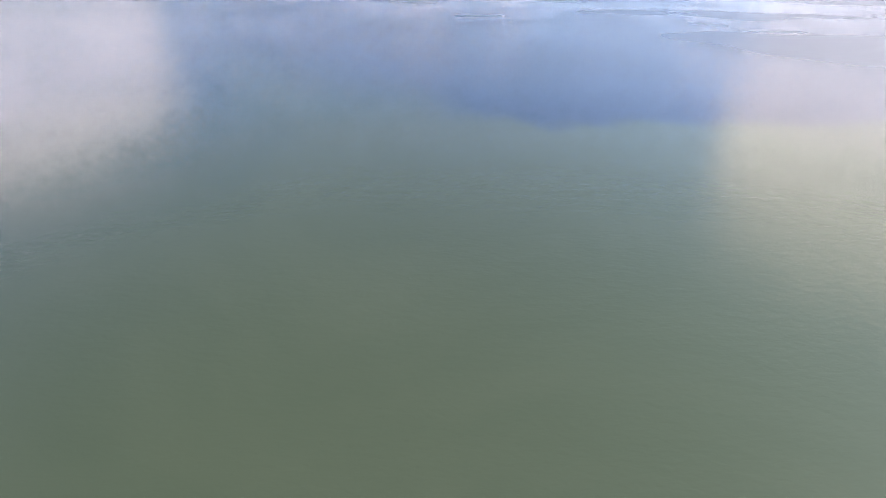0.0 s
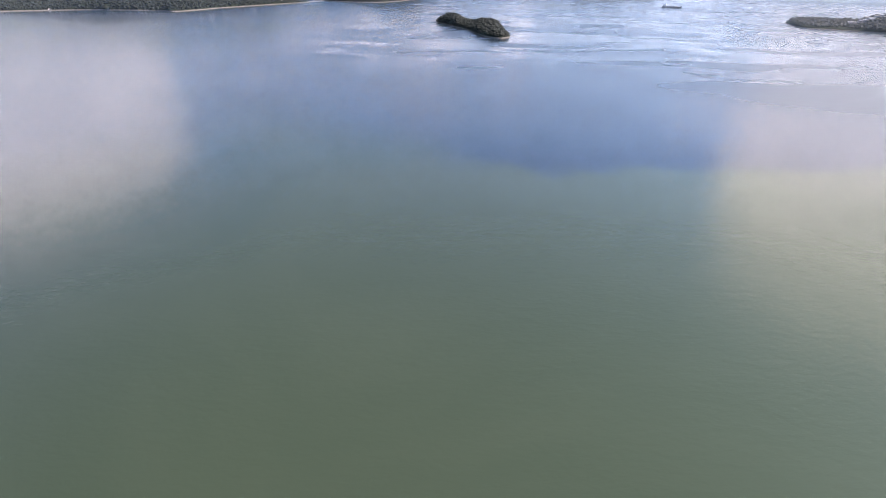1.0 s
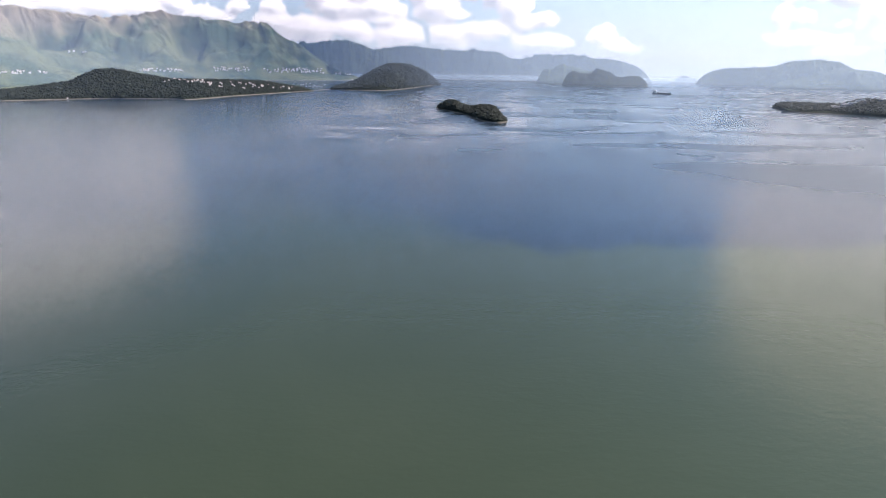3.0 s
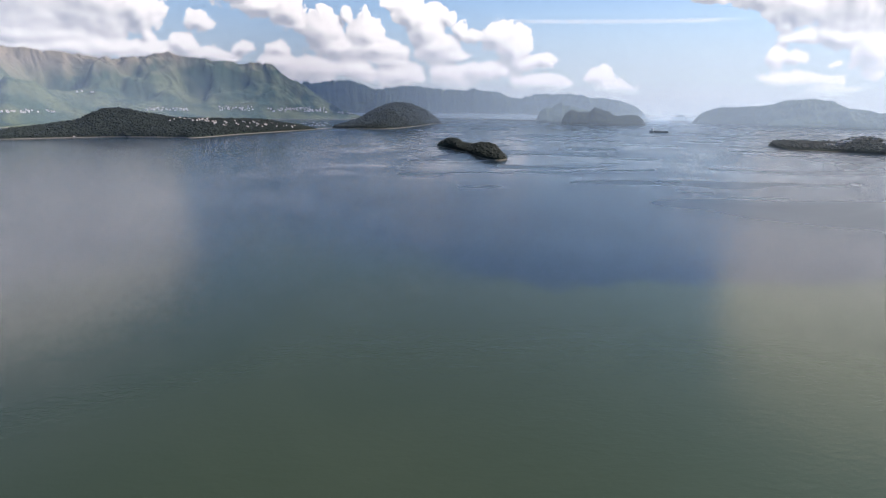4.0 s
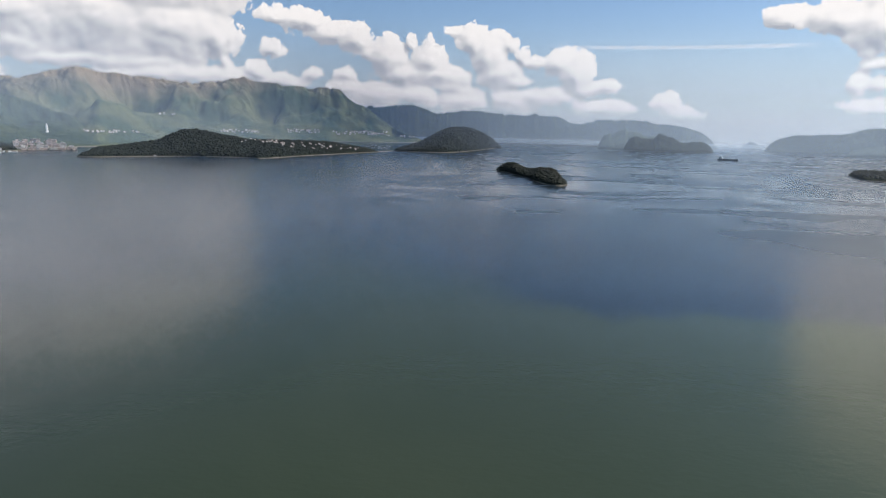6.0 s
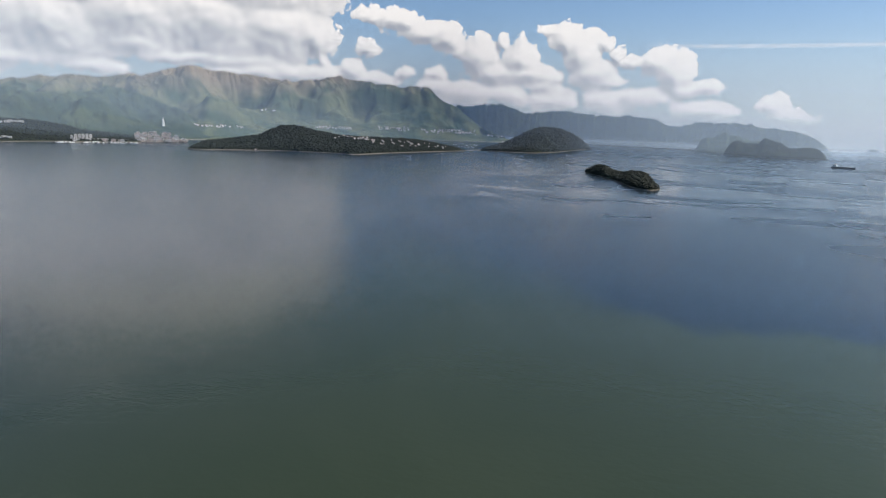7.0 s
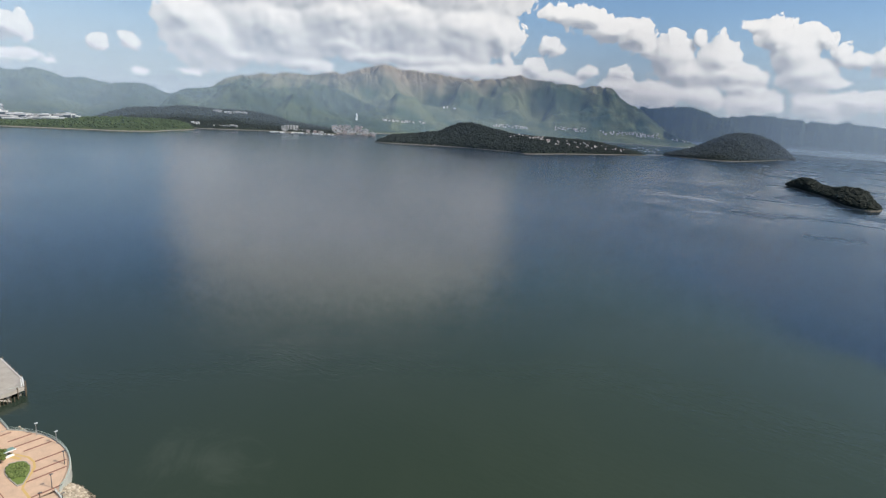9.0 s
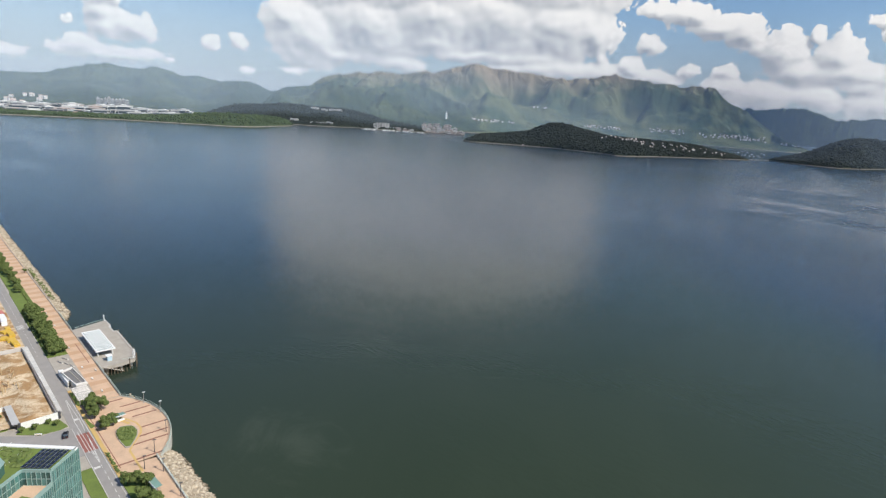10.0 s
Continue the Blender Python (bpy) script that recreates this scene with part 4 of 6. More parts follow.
def heap(name, places, sizes, mat, label, category, rough=0.28, squash=0.75, base=ICO1, seed=1, parent=None, matrix=None):
    """Many lumps joined into one piece of stuff."""
    rng = np.random.default_rng(seed)
    v0, f0 = base
    n, k = len(places), len(v0)
    jitter = 1 + rng.uniform(-rough, rough, (n, k, 1))
    ang = rng.uniform(0, 6.28, n)
    c, s = np.cos(ang)[:, None], np.sin(ang)[:, None]
    p = v0[None] * jitter
    stretch = rng.uniform(0.75, 1.3, (n, 1))
    x, y, z = p[..., 0] * stretch, p[..., 1] / stretch, p[..., 2] * squash
    p = np.stack([x * c - y * s, x * s + y * c, z], -1) * np.asarray(sizes)[:, None, None] + np.asarray(places)[:, None, :]
    f = (f0[None] + (np.arange(n) * k)[:, None, None]).reshape(-1, 3)
    ob = shape(name, p.reshape(-1, 3).tolist(), f.tolist(), mat, parent)
    if matrix:
        ob.matrix_world = matrix
    return tagged(ob, label, category, kind="stuff")


def riprap(u0, u1, inner, outer, count, seed, label, big=1.0):
    rng = np.random.default_rng(seed)
    u = rng.uniform(u0, u1, count)
    s = rng.uniform(0, 1, count)
    w = inner(u) + (outer(u) - inner(u)) * s
    z = (Z - 0.3) * (1 - s) ** 0.9 - 0.35 + rng.uniform(-0.2, 0.25, count)
    size = rng.uniform(0.45, 0.95, count) * big
    heap("riprap", np.stack([u, w, z], -1), size, ROCKS, label, "rocks", 0.34, 0.7, ICO1, seed, None, SH)
    n = 60
    uu = np.linspace(u0, u1, n)
    pts = np.array([[(a, inner(a) + (outer(a) - inner(a)) * q, (Z - 0.3) * max(1 - q, 0) ** 0.9 - 0.6) for q in (0, 0.25, 0.5, 0.75, 1, 1.2)] for a in uu])
    pts[:, -1, 2] = -3
    ob = grid_mesh("rock_slope", pts, SHORE, "stony slope under the loose rocks", "bank")
    ob.matrix_world = SH


def m_rocks():
    m, n, b = material("loose_rocks")
    g = n.add("ShaderNodeNewGeometry")
    r = g.outputs["Random Per Island"]
    x, y, z = n.split(g.outputs["Position"])
    s = n.noise(g.outputs["Position"], 1.5, 4, 0.6).outputs[0]
    c = n.mix(r, (0.27, 0.22, 0.15), (0.57, 0.49, 0.37))
    c = n.mix(n.ramp(s, 0.35, 0.7, 0.0, 0.5), c, (0.30, 0.25, 0.19))
    # weed and wet stone at the tide line
    c = n.mix(n.ramp(n.math("ADD", z, s), 1.35, 0.6), c, (0.075, 0.060, 0.035))
    n.put(c, b.inputs["Base Color"])
    b.inputs["Roughness"].default_value = 0.9
    return m


ROCKS = m_rocks()
riprap(114, 430, lambda u: 0.7 + 0 * u, lambda u: -7.4 + np.clip((124 - u) / 10, 0, 1) * 4.5, 2600, 5, "pale riprap boulders along the sea wall")
riprap(-110, -43, lambda u: np.where(u > -51, 1.0, 2.6), lambda u: -6.4 + np.clip((u + 50) / 7, 0, 1) * 3.0, 1500, 6, "pale riprap boulders beside the terrace")
riprap(-9, 1.5, lambda u: -3.4 + 0 * u, lambda u: -4.9 - 1.5 * np.clip(-u / 5, 0, 1) + 0 * u, 70, 7, "few boulders at the foot of the terrace", 0.8)


# ---- pier ----
def make_pier():
    top = thing("pier", SH, "concrete ferry pier with timber fenders", "pier")
    part("deck", flat([(85.5, -0.1), (91.5, -16.8), (81.7, -17.0), (80, -16.0), (73, -16.2), (72, -17.8), (40.8, -17.2), (33.5, -15.2), (31.6, -9), (31.5, -0.1)], Z - 1.6, Z + 0.06), CONCRETE, top)
    part("edge_beam", flat([(91.4, -16.9), (81.7, -17.1), (80, -16.1), (73, -16.3), (72, -17.9), (40.8, -17.3), (33.3, -15.3), (33.9, -15.0), (41, -16.8), (71.7, -17.4), (72.8, -15.8), (80.2, -15.6), (82, -16.6), (91, -16.5)], Z - 1.0, Z + 0.35), WHITE_WALL, top)
    for u, w in ((88, -1.5), (89.5, -8), (91, -15.5), (80, -15.5), (70, -16.5), (60, -16.5), (50, -16.5), (41, -16), (36, -14), (34, -9), (33, -3), (45, -3), (60, -3), (75, -3)):
        part("pile", add_rod(bmesh.new(), (u, w, -4), (u, w, Z - 1), 0.6, sides=10), CONCRETE, top)
    for u, w in ((35.2, -16.0), (33.6, -15.6), (32.8, -12.5), (37.5, -16.9), (45, -17.7), (50, -17.7), (55, -17.8), (60, -17.9), (65, -18.0), (72, -18.3)):
        part("fender", add_rod(bmesh.new(), (u, w, -3), (u, w, Z + 0.9), 0.26, sides=8), BARK, top)
    for k in range(9):
        part("step", box(30.6, -2.2 - k * 0.9, Z - 0.3 - k * 0.42, 31.7, -1.3 - k * 0.9, Z - 0.1 - k * 0.42), CONCRETE, top)
    for k in range(8):
        part("landing_post", add_rod(bmesh.new(), (30.8, -1.5 - k * 1.3, -3), (30.8, -1.5 - k * 1.3, Z - 0.4 - k * 0.25), 0.2, sides=6), BARK, top)
    for a, b in (((33.8, -9.5, 0.9), (33.4, -15.0, 0.9)), ((85.9, -0.8, 0.9), (91.3, -16.2, 0.9))):
        part("hand_rail", add_rod(bmesh.new(), (a[0], a[1], Z + a[2]), (b[0], b[1], Z + b[2]), 0.07, sides=6), RAIL, top)
    return top


make_pier()
PANE = m_plain("frosted_roof_glass", (0.16, 0.23, 0.23), 0.25, 0.12, 0.4, pieces=0.5)


def make_canopy():
    top = thing("pier_canopy", SH @ pose(43.0, -9.4, Z), "white steel pier canopy with a glazed lattice roof", "canopy")
    L, W, T = 28.0, 8.3, 3.3
    for k in range(6):
        for w in (1.0, W - 1.0):
            part("column", add_rod(bmesh.new(), (1.5 + k * 5.0, w, 0), (1.5 + k * 5.0, w, T - 0.3), 0.22, 0.18), WHITE, top)
    bm = bmesh.new()
    for a in ((0, 0, L, 0.55), (0, W - 0.55, L, W), (0, 0.55, 0.55, W - 0.55), (L - 0.55, 0.55, L, W - 0.55)):
        add_box(bm, a[0], a[1], T - 0.35, a[2], a[3], T + 0.12)
    part("roof_frame", bm, WHITE, top)
    n, m = 13, 3
    du, dw = (L - 1.1) / n, (W - 1.1) / m
    for i in range(n + 1):
        part("beam", box(0.55 + i * du - 0.09, 0.55, T - 0.25, 0.55 + i * du + 0.09, W - 0.55, T + 0.04), WHITE, top)
    for j in range(1, m):
        part("beam", box(0.55, 0.55 + j * dw - 0.09, T - 0.22, L - 0.55, 0.55 + j * dw + 0.09, T + 0.06), WHITE, top)
    pane = box(-du / 2 + 0.12, -dw / 2 + 0.12, -0.03, du / 2 - 0.12, dw / 2 - 0.12, 0.03)
    cross = bmesh.new()
    add_rod(cross, (-du / 2, -dw / 2, 0.08), (du / 2, dw / 2, 0.08), 0.13, sides=4)
    add_rod(cross, (-du / 2, dw / 2, 0.08), (du / 2, -dw / 2, 0.08), 0.13, sides=4)
    first = None
    for i in range(n):
        for j in range(m):
            at = (0.55 + (i + 0.5) * du, 0.55 + (j + 0.5) * dw, T - 0.02)
            if first is None:
                a, b = part("pane", pane, PANE, top), part("brace", cross, WHITE, top)
                first = (a.data, b.data)
            else:
                a, b = new("pane", first[0]), new("brace", first[1])
                a.parent = b.parent = top
            a.location = b.location = at
    return top


make_canopy()


def kiosk():
    top = thing("ticket_kiosk", SH @ pose(38.0, -5.2, Z + 0.06), "small pale blue kiosk on the pier", "kiosk")
    part("cabin", box(-1.3, -1.0, 0, 1.3, 1.0, 2.3, 0.05), m_plain("pale_blue_paint", (0.45, 0.60, 0.68), 0.6, 0.1), top)
    part("roof", box(-1.6, -1.3, 2.3, 1.6, 1.3, 2.5, 0.05), WHITE, top)
    part("window", box(-0.8, 1.0, 1.0, 0.8, 1.03, 1.9), GLASS_DARK, top)


kiosk()
for u, w in ((90.8, -16.2), (34.6, -14.6), (36.8, -15.8)):
    t = thing("beacon_post", SH @ pose(u, w, Z), "white navigation light post on the pier corner", "post", "pier posts")
    part("pole", add_rod(bmesh.new(), (0, 0, 0), (0, 0, 3.0), 0.22, 0.18), WHITE, t)
    part("lantern", add_rod(bmesh.new(), (0, 0, 3.0), (0, 0, 3.5), 0.3, 0.2), WHITE, t)


# ---- lamps ----
LAMP_DARK = m_plain("dark_grey_paint", (0.07, 0.07, 0.075), 0.5, 0.15, 1.0)


def street_lamp(m, pole, head, label, tall=5.0):
    t = thing("street_lamp", m, label, "street lamp", "promenade lamps")
    part("base", add_rod(bmesh.new(), (0, 0, 0), (0, 0, 0.5), 0.22, 0.16), pole, t)
    part("pole", add_rod(bmesh.new(), (0, 0, 0.5), (0, 0, tall), 0.13, 0.09), pole, t)
    arm = add_rod(bmesh.new(), (0, -0.5, tall - 0.1), (0, 0.6, tall + 0.1), 0.07, sides=6)
    part("arm", arm, pole, t)
    part("head", box(-0.26, -0.7, tall, 0.26, 0.35, tall + 0.18, 0.05), head, t)
    return t


for u, w, dark in ((-12.0, -5.2, 0), (-23.0, -8.0, 0), (-38.4, -5.0, 1), (-49.3, 2.6, 1), (-57.0, 8.3, 1), (-62.2, 3.9, 1), (-78.4, 4.0, 1)):
    street_lamp(SH @ pose(u, w, Z, 0, 0, random.uniform(-20, 20)), STEEL if not dark else LAMP_DARK, WHITE if not dark else LAMP_DARK,
                "slim grey lamp post at the terrace rim" if not dark else "dark lamp post on the orange paving")


# ---- trees ----
def tree_mesh(seed, tall, wide, leaves):
    """Trunk with limbs, and a crown of many small leaf clumps in uneven lobes."""
    rng = np.random.default_rng(seed)
    trunk = bmesh.new()
    add_rod(trunk, (0, 0, -0.2), (0, 0, tall * 0.45), 0.22, 0.15, 7)
    lobes = []
    for k in range(9):
        a, r = rng.uniform(0, 6.28), wide * rng.uniform(0.15, 0.62)
        c = np.array([math.cos(a) * r, math.sin(a) * r, tall * rng.uniform(0.48, 0.84)])
        lobes.append((c, wide * rng.uniform(0.30, 0.48)))
        add_rod(trunk, (0, 0, tall * 0.4), tuple(c * 0.92), 0.09, 0.03, 5)
    which = rng.integers(0, 9, leaves)
    d = rng.normal(size=(leaves, 3))
    d /= np.linalg.norm(d, axis=1)[:, None]
    rad = rng.uniform(0.55, 1.08, leaves) ** 0.6
    c = np.array([lobes[i][0] for i in which]) + d * (np.array([lobes[i][1] for i in which]) * rad)[:, None] * [1, 1, 0.8]
    size = rng.uniform(0.12, 0.32, leaves)
    e1 = np.cross(d, rng.normal(size=(leaves, 3)))
    e1 /= np.linalg.norm(e1, axis=1)[:, None]
    e2 = np.cross(d + rng.normal(size=(leaves, 3)) * 0.4, e1)
    e2 /= np.linalg.norm(e2, axis=1)[:, None]
    s = size[:, None]
    v = np.stack([c - e1 * s, c - e2 * s * 0.7 + d * 0.06, c + e1 * s, c + e2 * s * 0.7 - d * 0.06], 1).reshape(-1, 3)
    return trunk, v, np.arange(leaves * 4).reshape(-1, 4)


def make_tree(seed, tall, wide, leaves, label):
    trunk, v, f = tree_mesh(seed, tall, wide, leaves)
    t = thing("tree", pose(0, 0, -60), label, "tree", "promenade trees")
    part("trunk", trunk, BARK, t)
    shape("crown", v.tolist(), f.tolist(), FOLIAGE, t)
    return t


TREES = [make_tree(11, 6.0, 3.4, 4200, "leafy green promenade tree with a rounded crown"), make_tree(12, 5.2, 3.0, 3600, "leafy green promenade tree with a rounded crown"),
         make_tree(13, 6.6, 3.2, 4200, "leafy green promenade tree with a rounded crown"), make_tree(14, 3.2, 1.9, 1100, "young green tree in a lawn")]


def plant(k, u, w, s=1.0):
    return copy_thing(TREES[k], SH @ pose(u, w, Z + 0.1, 0, 0, random.uniform(0, 360)) @ Matrix.Diagonal((s, s, s * random.uniform(0.9, 1.1), 1)))


random.seed(9)
for k in range(17):
    plant(k % 3, 57 + k * 4.1, 12.9 + random.uniform(-0.5, 0.5), random.uniform(0.85, 1.05))
    plant((k + 1) % 3, 58.5 + k * 4.1, 10.1 + random.uniform(-0.6, 0.4), random.uniform(0.75, 0.98))
for k in range(12):
    plant(k % 3, 163 + k * 6.0, 11.0 + random.uniform(-1.2, 1.2), random.uniform(0.8, 1.0))
for k in range(16):
    plant(k % 3, 240 + k * 9.0, 11.5 + random.uniform(-1.5, 1.5), random.uniform(0.7, 1.0))
for u, w, k, s in ((-4.0, 11.4, 0, 1.0), (-8.5, 9.6, 2, 0.9), (-13.5, 13.0, 0, 0.85), (-8.0, 12.8, 1, 0.95), (-20.5, 11.2, 1, 0.8), (-22.5, 9.0, 1, 0.72), (-19.5, 8.2, 1, 0.72), (-24.0, 12.0, 1, 0.75),
                   (-62.0, 15.0, 1, 0.8), (-64.0, 13.0, 1, 0.8), (-66.5, 10.6, 0, 0.85), (-73.0, 13.8, 0, 0.9), (-77.0, 10.8, 1, 0.8), (-80, 14, 1, 0.9), (206, 2.2, 3, 0.9), (260, 9.5, 3, 1.0),
                   (-8.0, 27, 3, 0.7), (-9.5, 31.5, 3, 0.8), (-10.5, 25, 3, 0.65), (-8.6, 35.5, 3, 0.7), (4, 41, 3, 0.9), (9, 44, 3, 1.0), (2, 47, 3, 1.0)):
    plant(k, u, w, s)
for t in TREES:
    t.matrix_basis = SH @ pose(440 + 8 * TREES.index(t), 12, Z)


def shrubs(name, inside, count, size, seed, label):
    """Low planting: many small leaf lumps spread inside a plan shape."""
    rng = np.random.default_rng(seed)
    us, ws = [p[0] for p in inside], [p[1] for p in inside]
    pts = []
    while len(pts) < count:
        u, w = rng.uniform(min(us), max(us)), rng.uniform(min(ws), max(ws))
        hit = False
        for (ax, ay), (bx, by) in zip(inside, inside[1:] + inside[:1]):
            if (ay > w) != (by > w) and u < (bx - ax) * (w - ay) / (by - ay) + ax:
                hit = not hit
        if hit:
            pts.append((u, w, Z + rng.uniform(0.2, 0.75)))
    heap(name, pts, rng.uniform(size * 0.5, size, count), FOLIAGE, label, "shrubs", 0.4, 0.8, ICO1, seed, None, SH)


BED = [(-27.6, 9.4), (-25.2, 7.4), (-26.0, 4.6), (-28.0, 3.0), (-31.5, 2.9), (-34.8, 3.9), (-38.5, 6.2), (-41.2, 8.2), (-40.8, 9.7), (-36, 10.2), (-31, 10.2)]
shore("planting_bed", flat(BED, 4.0, Z + 0.42), CONCRETE, "teardrop planting bed with a pale kerb", "planter")
shore("bed_lawn", flat([(u + (-33 - u) * 0.07, w + (7 - w) * 0.09) for u, w in BED], 4.3, Z + 0.47), GRASS, "grass inside the planting bed", "lawn")
shrubs("shrubs", [(u + (-31 - u) * 0.16, w + (6.8 - w) * 0.14) for u, w in BED if u > -39], 420, 0.55, 61, "bushy green shrubs in the planting bed")
shrubs("shrubs", rect(-55, 15.1, -40, 15.9), 70, 0.4, 62, "low green hedge between terrace and road")
shrubs("shrubs", rect(57, 14.6, 125, 15.6), 260, 0.6, 63, "low green hedge under the promenade trees")
shrubs("shrubs", rect(130, 9, 165, 10.2), 120, 0.7, 64, "low green bushes beside the promenade")
shrubs("shrubs", rect(-110, 10.2, -58, 11.2), 150, 0.6, 65, "low green bushes beside the promenade")
shrubs("shrubs", rect(140, -2.8, 215, -0.5), 120, 0.55, 66, "scrub growing between the boulders")


# ---- shelters and the toilet block ----
def shelter(u, w, turn, label):
    t = thing("shelter", SH @ pose(u, w, Z + 0.1, 0, 0, turn), label, "shelter", "terrace shelters")
    for x in (-2.6, -0.9, 0.9, 2.6):
        part("post", add_rod(bmesh.new(), (x, -0.6, 0), (x, -0.6, 2.5), 0.08, sides=6), STEEL, t)
    part("roof", box(-3.1, -1.3, 2.5, 3.1, 1.0, 2.62, 0.03), m_plain("green_tinted_glass", (0.20, 0.32, 0.27), 0.15, 0.15), t)
    part("rim", box(-3.2, 1.0, 2.42, 3.2, 1.15, 2.7), WHITE, t)
    part("bench", box(-2.6, -0.3, 0.38, 2.6, 0.25, 0.5, 0.03), WHITE, t)
    part("wall", box(-2.7, 0.35, 0, 2.7, 0.5, 0.7), WHITE, t)
    return t


shelter(-20.5, 7.2, 97, "glass-roofed shelter with a white bench")
shelter(-70.0, 9.2, 5, "glass-roofed shelter beside the trees")


def toilet_block():
    t = thing("toilet_block", SH, "low white toilet block with a recessed grey roof", "building")
    part("wall", flat([(13.5, 9.6), (31.5, 11.6), (29.5, 15.2), (13.5, 13.0)], Z, Z + 3.0), WHITE_WALL, t)
    o = [(12.9, 9.2), (32.2, 11.0), (29.6, 15.8), (12.9, 13.4)]
    c = Vector((22, 12.2))
    inner = [tuple(c + (Vector(p) - c) * 0.86) for p in o]
    for i in range(4):
        j = (i + 1) % 4
        part("parapet", flat([o[i], o[j], inner[j], inner[i]], Z + 2.7, Z + 3.5), WHITE_WALL, t)
    part("roof", flat(inner, Z + 2.8, Z + 3.05), m_plain("dark_roof_felt", (0.17, 0.165, 0.16), 0.9, 0.2, 0.4), t)
    part("roof_ridge", flat([(14.8, 11.0), (30, 12.6), (30, 12.9), (14.8, 11.3)], Z + 3.0, Z + 3.22), CONCRETE, t)
    part("side_wing", flat([(18.8, 15.4), (33.5, 16.0), (33.5, 14.2), (21.5, 13.9)], Z, Z + 2.6), WHITE, t)


toilet_block()


def pergola():
    t = thing("pergola", SH, "grey slatted pergola roof beside the toilet block", "pergola")
    for u in (-0.5, 5.0, 10.6):
        for w in (10.6, 15.0):
            part("post", box(u - 0.12, w - 0.12, Z, u + 0.12, w + 0.12, Z + 2.8), CONCRETE, t)
    for w in (10.4, 13.0, 15.2):
        part("beam", box(-1.0, w - 0.12, Z + 2.8, 11.4, w + 0.12, Z + 3.05), WHITE_WALL, t)
    slat = box(-0.19, 10.0, 0, 0.27, 15.6, 0.14)
    first = None
    for k in range(14):
        if first is None:
            ob = part("slat", slat, WHITE_WALL, t)
            first = ob.data
        else:
            ob = new("slat", first)
            ob.parent = t
        ob.location = (-0.6 + k * 0.9, 0, Z + 3.05)
    return t


pergola()
for u, w, a in ((44, 10.8, 20), (47, 12.6, 15), (50, 10.2, 24), (41, 9.4, 12)):
    t = thing("planter_wall", SH @ pose(u, w, Z + 0.12, 0, 0, a), "low pale concrete seat wall in the forecourt", "seat wall", "seat walls")
    part("wall", box(-1.9, -0.35, 0, 1.9, 0.35, 0.5, 0.04), WHITE_WALL, t)
    part("cap", box(-2.0, -0.42, 0.5, 2.0, 0.42, 0.6, 0.03), CONCRETE, t)
for u, w in ((8, 5.2), (22, 5.6), (36, 6.4), (62, 6.2), (96, 5.8), (118, 5.6), (30, 2.4)):
    t = thing("bench", SH @ pose(u, w, Z + 0.1, 0, 0, random.uniform(-8, 8)), "pale stone bench on the orange paving", "bench", "promenade benches")
    part("seat", box(-0.9, -0.3, 0.4, 0.9, 0.3, 0.52, 0.03), WHITE_WALL, t)
    for x in (-0.6, 0.6):
        part("leg", box(x - 0.12, -0.25, 0, x + 0.12, 0.25, 0.4), CONCRETE, t)


# ---- building site ----
TIN = m_plain("pale_corrugated_tin", (0.50, 0.49, 0.47), 0.6, 0.15, 0.4, metal=0.1)


def hoarding():
    t = thing("hoarding", SH, "white site hoarding with a ribbed tin walkway roof", "hoarding")
    part("walkway_roof", flat([(-4.8, 21.9), (68.5, 21.75), (68.5, 23.9), (-4.8, 23.0)], Z + 2.5, Z + 2.62), TIN, t)
    rib = box(-0.06, 21.8, Z + 2.62, 0.06, 23.5, Z + 2.74)
    first = None
    for k in range(60):
        if first is None:
            ob = part("rib", rib, WHITE_WALL, t)
            first = ob.data
        else:
            ob = new("rib", first)
            ob.parent = t
        ob.location = (-4 + k * 1.22, 0, 0)
    for k in range(25):
        part("post", box(-4.4 + k * 3, 21.85, Z, -4.25 + k * 3, 22.0, Z + 2.5), STEEL, t)
    for k in range(6):
        part("panel", flat(strip([(-5.2 - k * 0.16, 23.0 + k * 2.1), (-5.36 - k * 0.16, 25.06 + k * 2.1)], 0.14), Z, Z + 2.75), WHITE, t)
    part("panel", flat(strip([(68.6, 23.9), (69.5, 50)], 0.14), Z, Z + 2.6), WHITE_WALL, t)
    part("panel", flat(strip([(-4.8, 23.9), (68.5, 23.95)], 0.1), Z, Z + 2.6), WHITE_WALL, t)
    part("walkway_roof", flat([(-6.4, 35.4), (11, 35.9), (11, 38.2), (-5.6, 37.8)], Z + 2.5, Z + 2.62), TIN, t)
    part("panel", flat(strip([(11, 36), (12.5, 50)], 0.14), Z, Z + 2.4), WHITE_WALL, t)
    part("end_post", box(-5.6, 22.6, Z, -4.7, 23.4, Z + 2.9), LAMP_DARK, t)
    part("end_post", box(-6.8, 35.3, Z, -6.0, 36.1, Z + 2.9), LAMP_DARK, t)


hoarding()


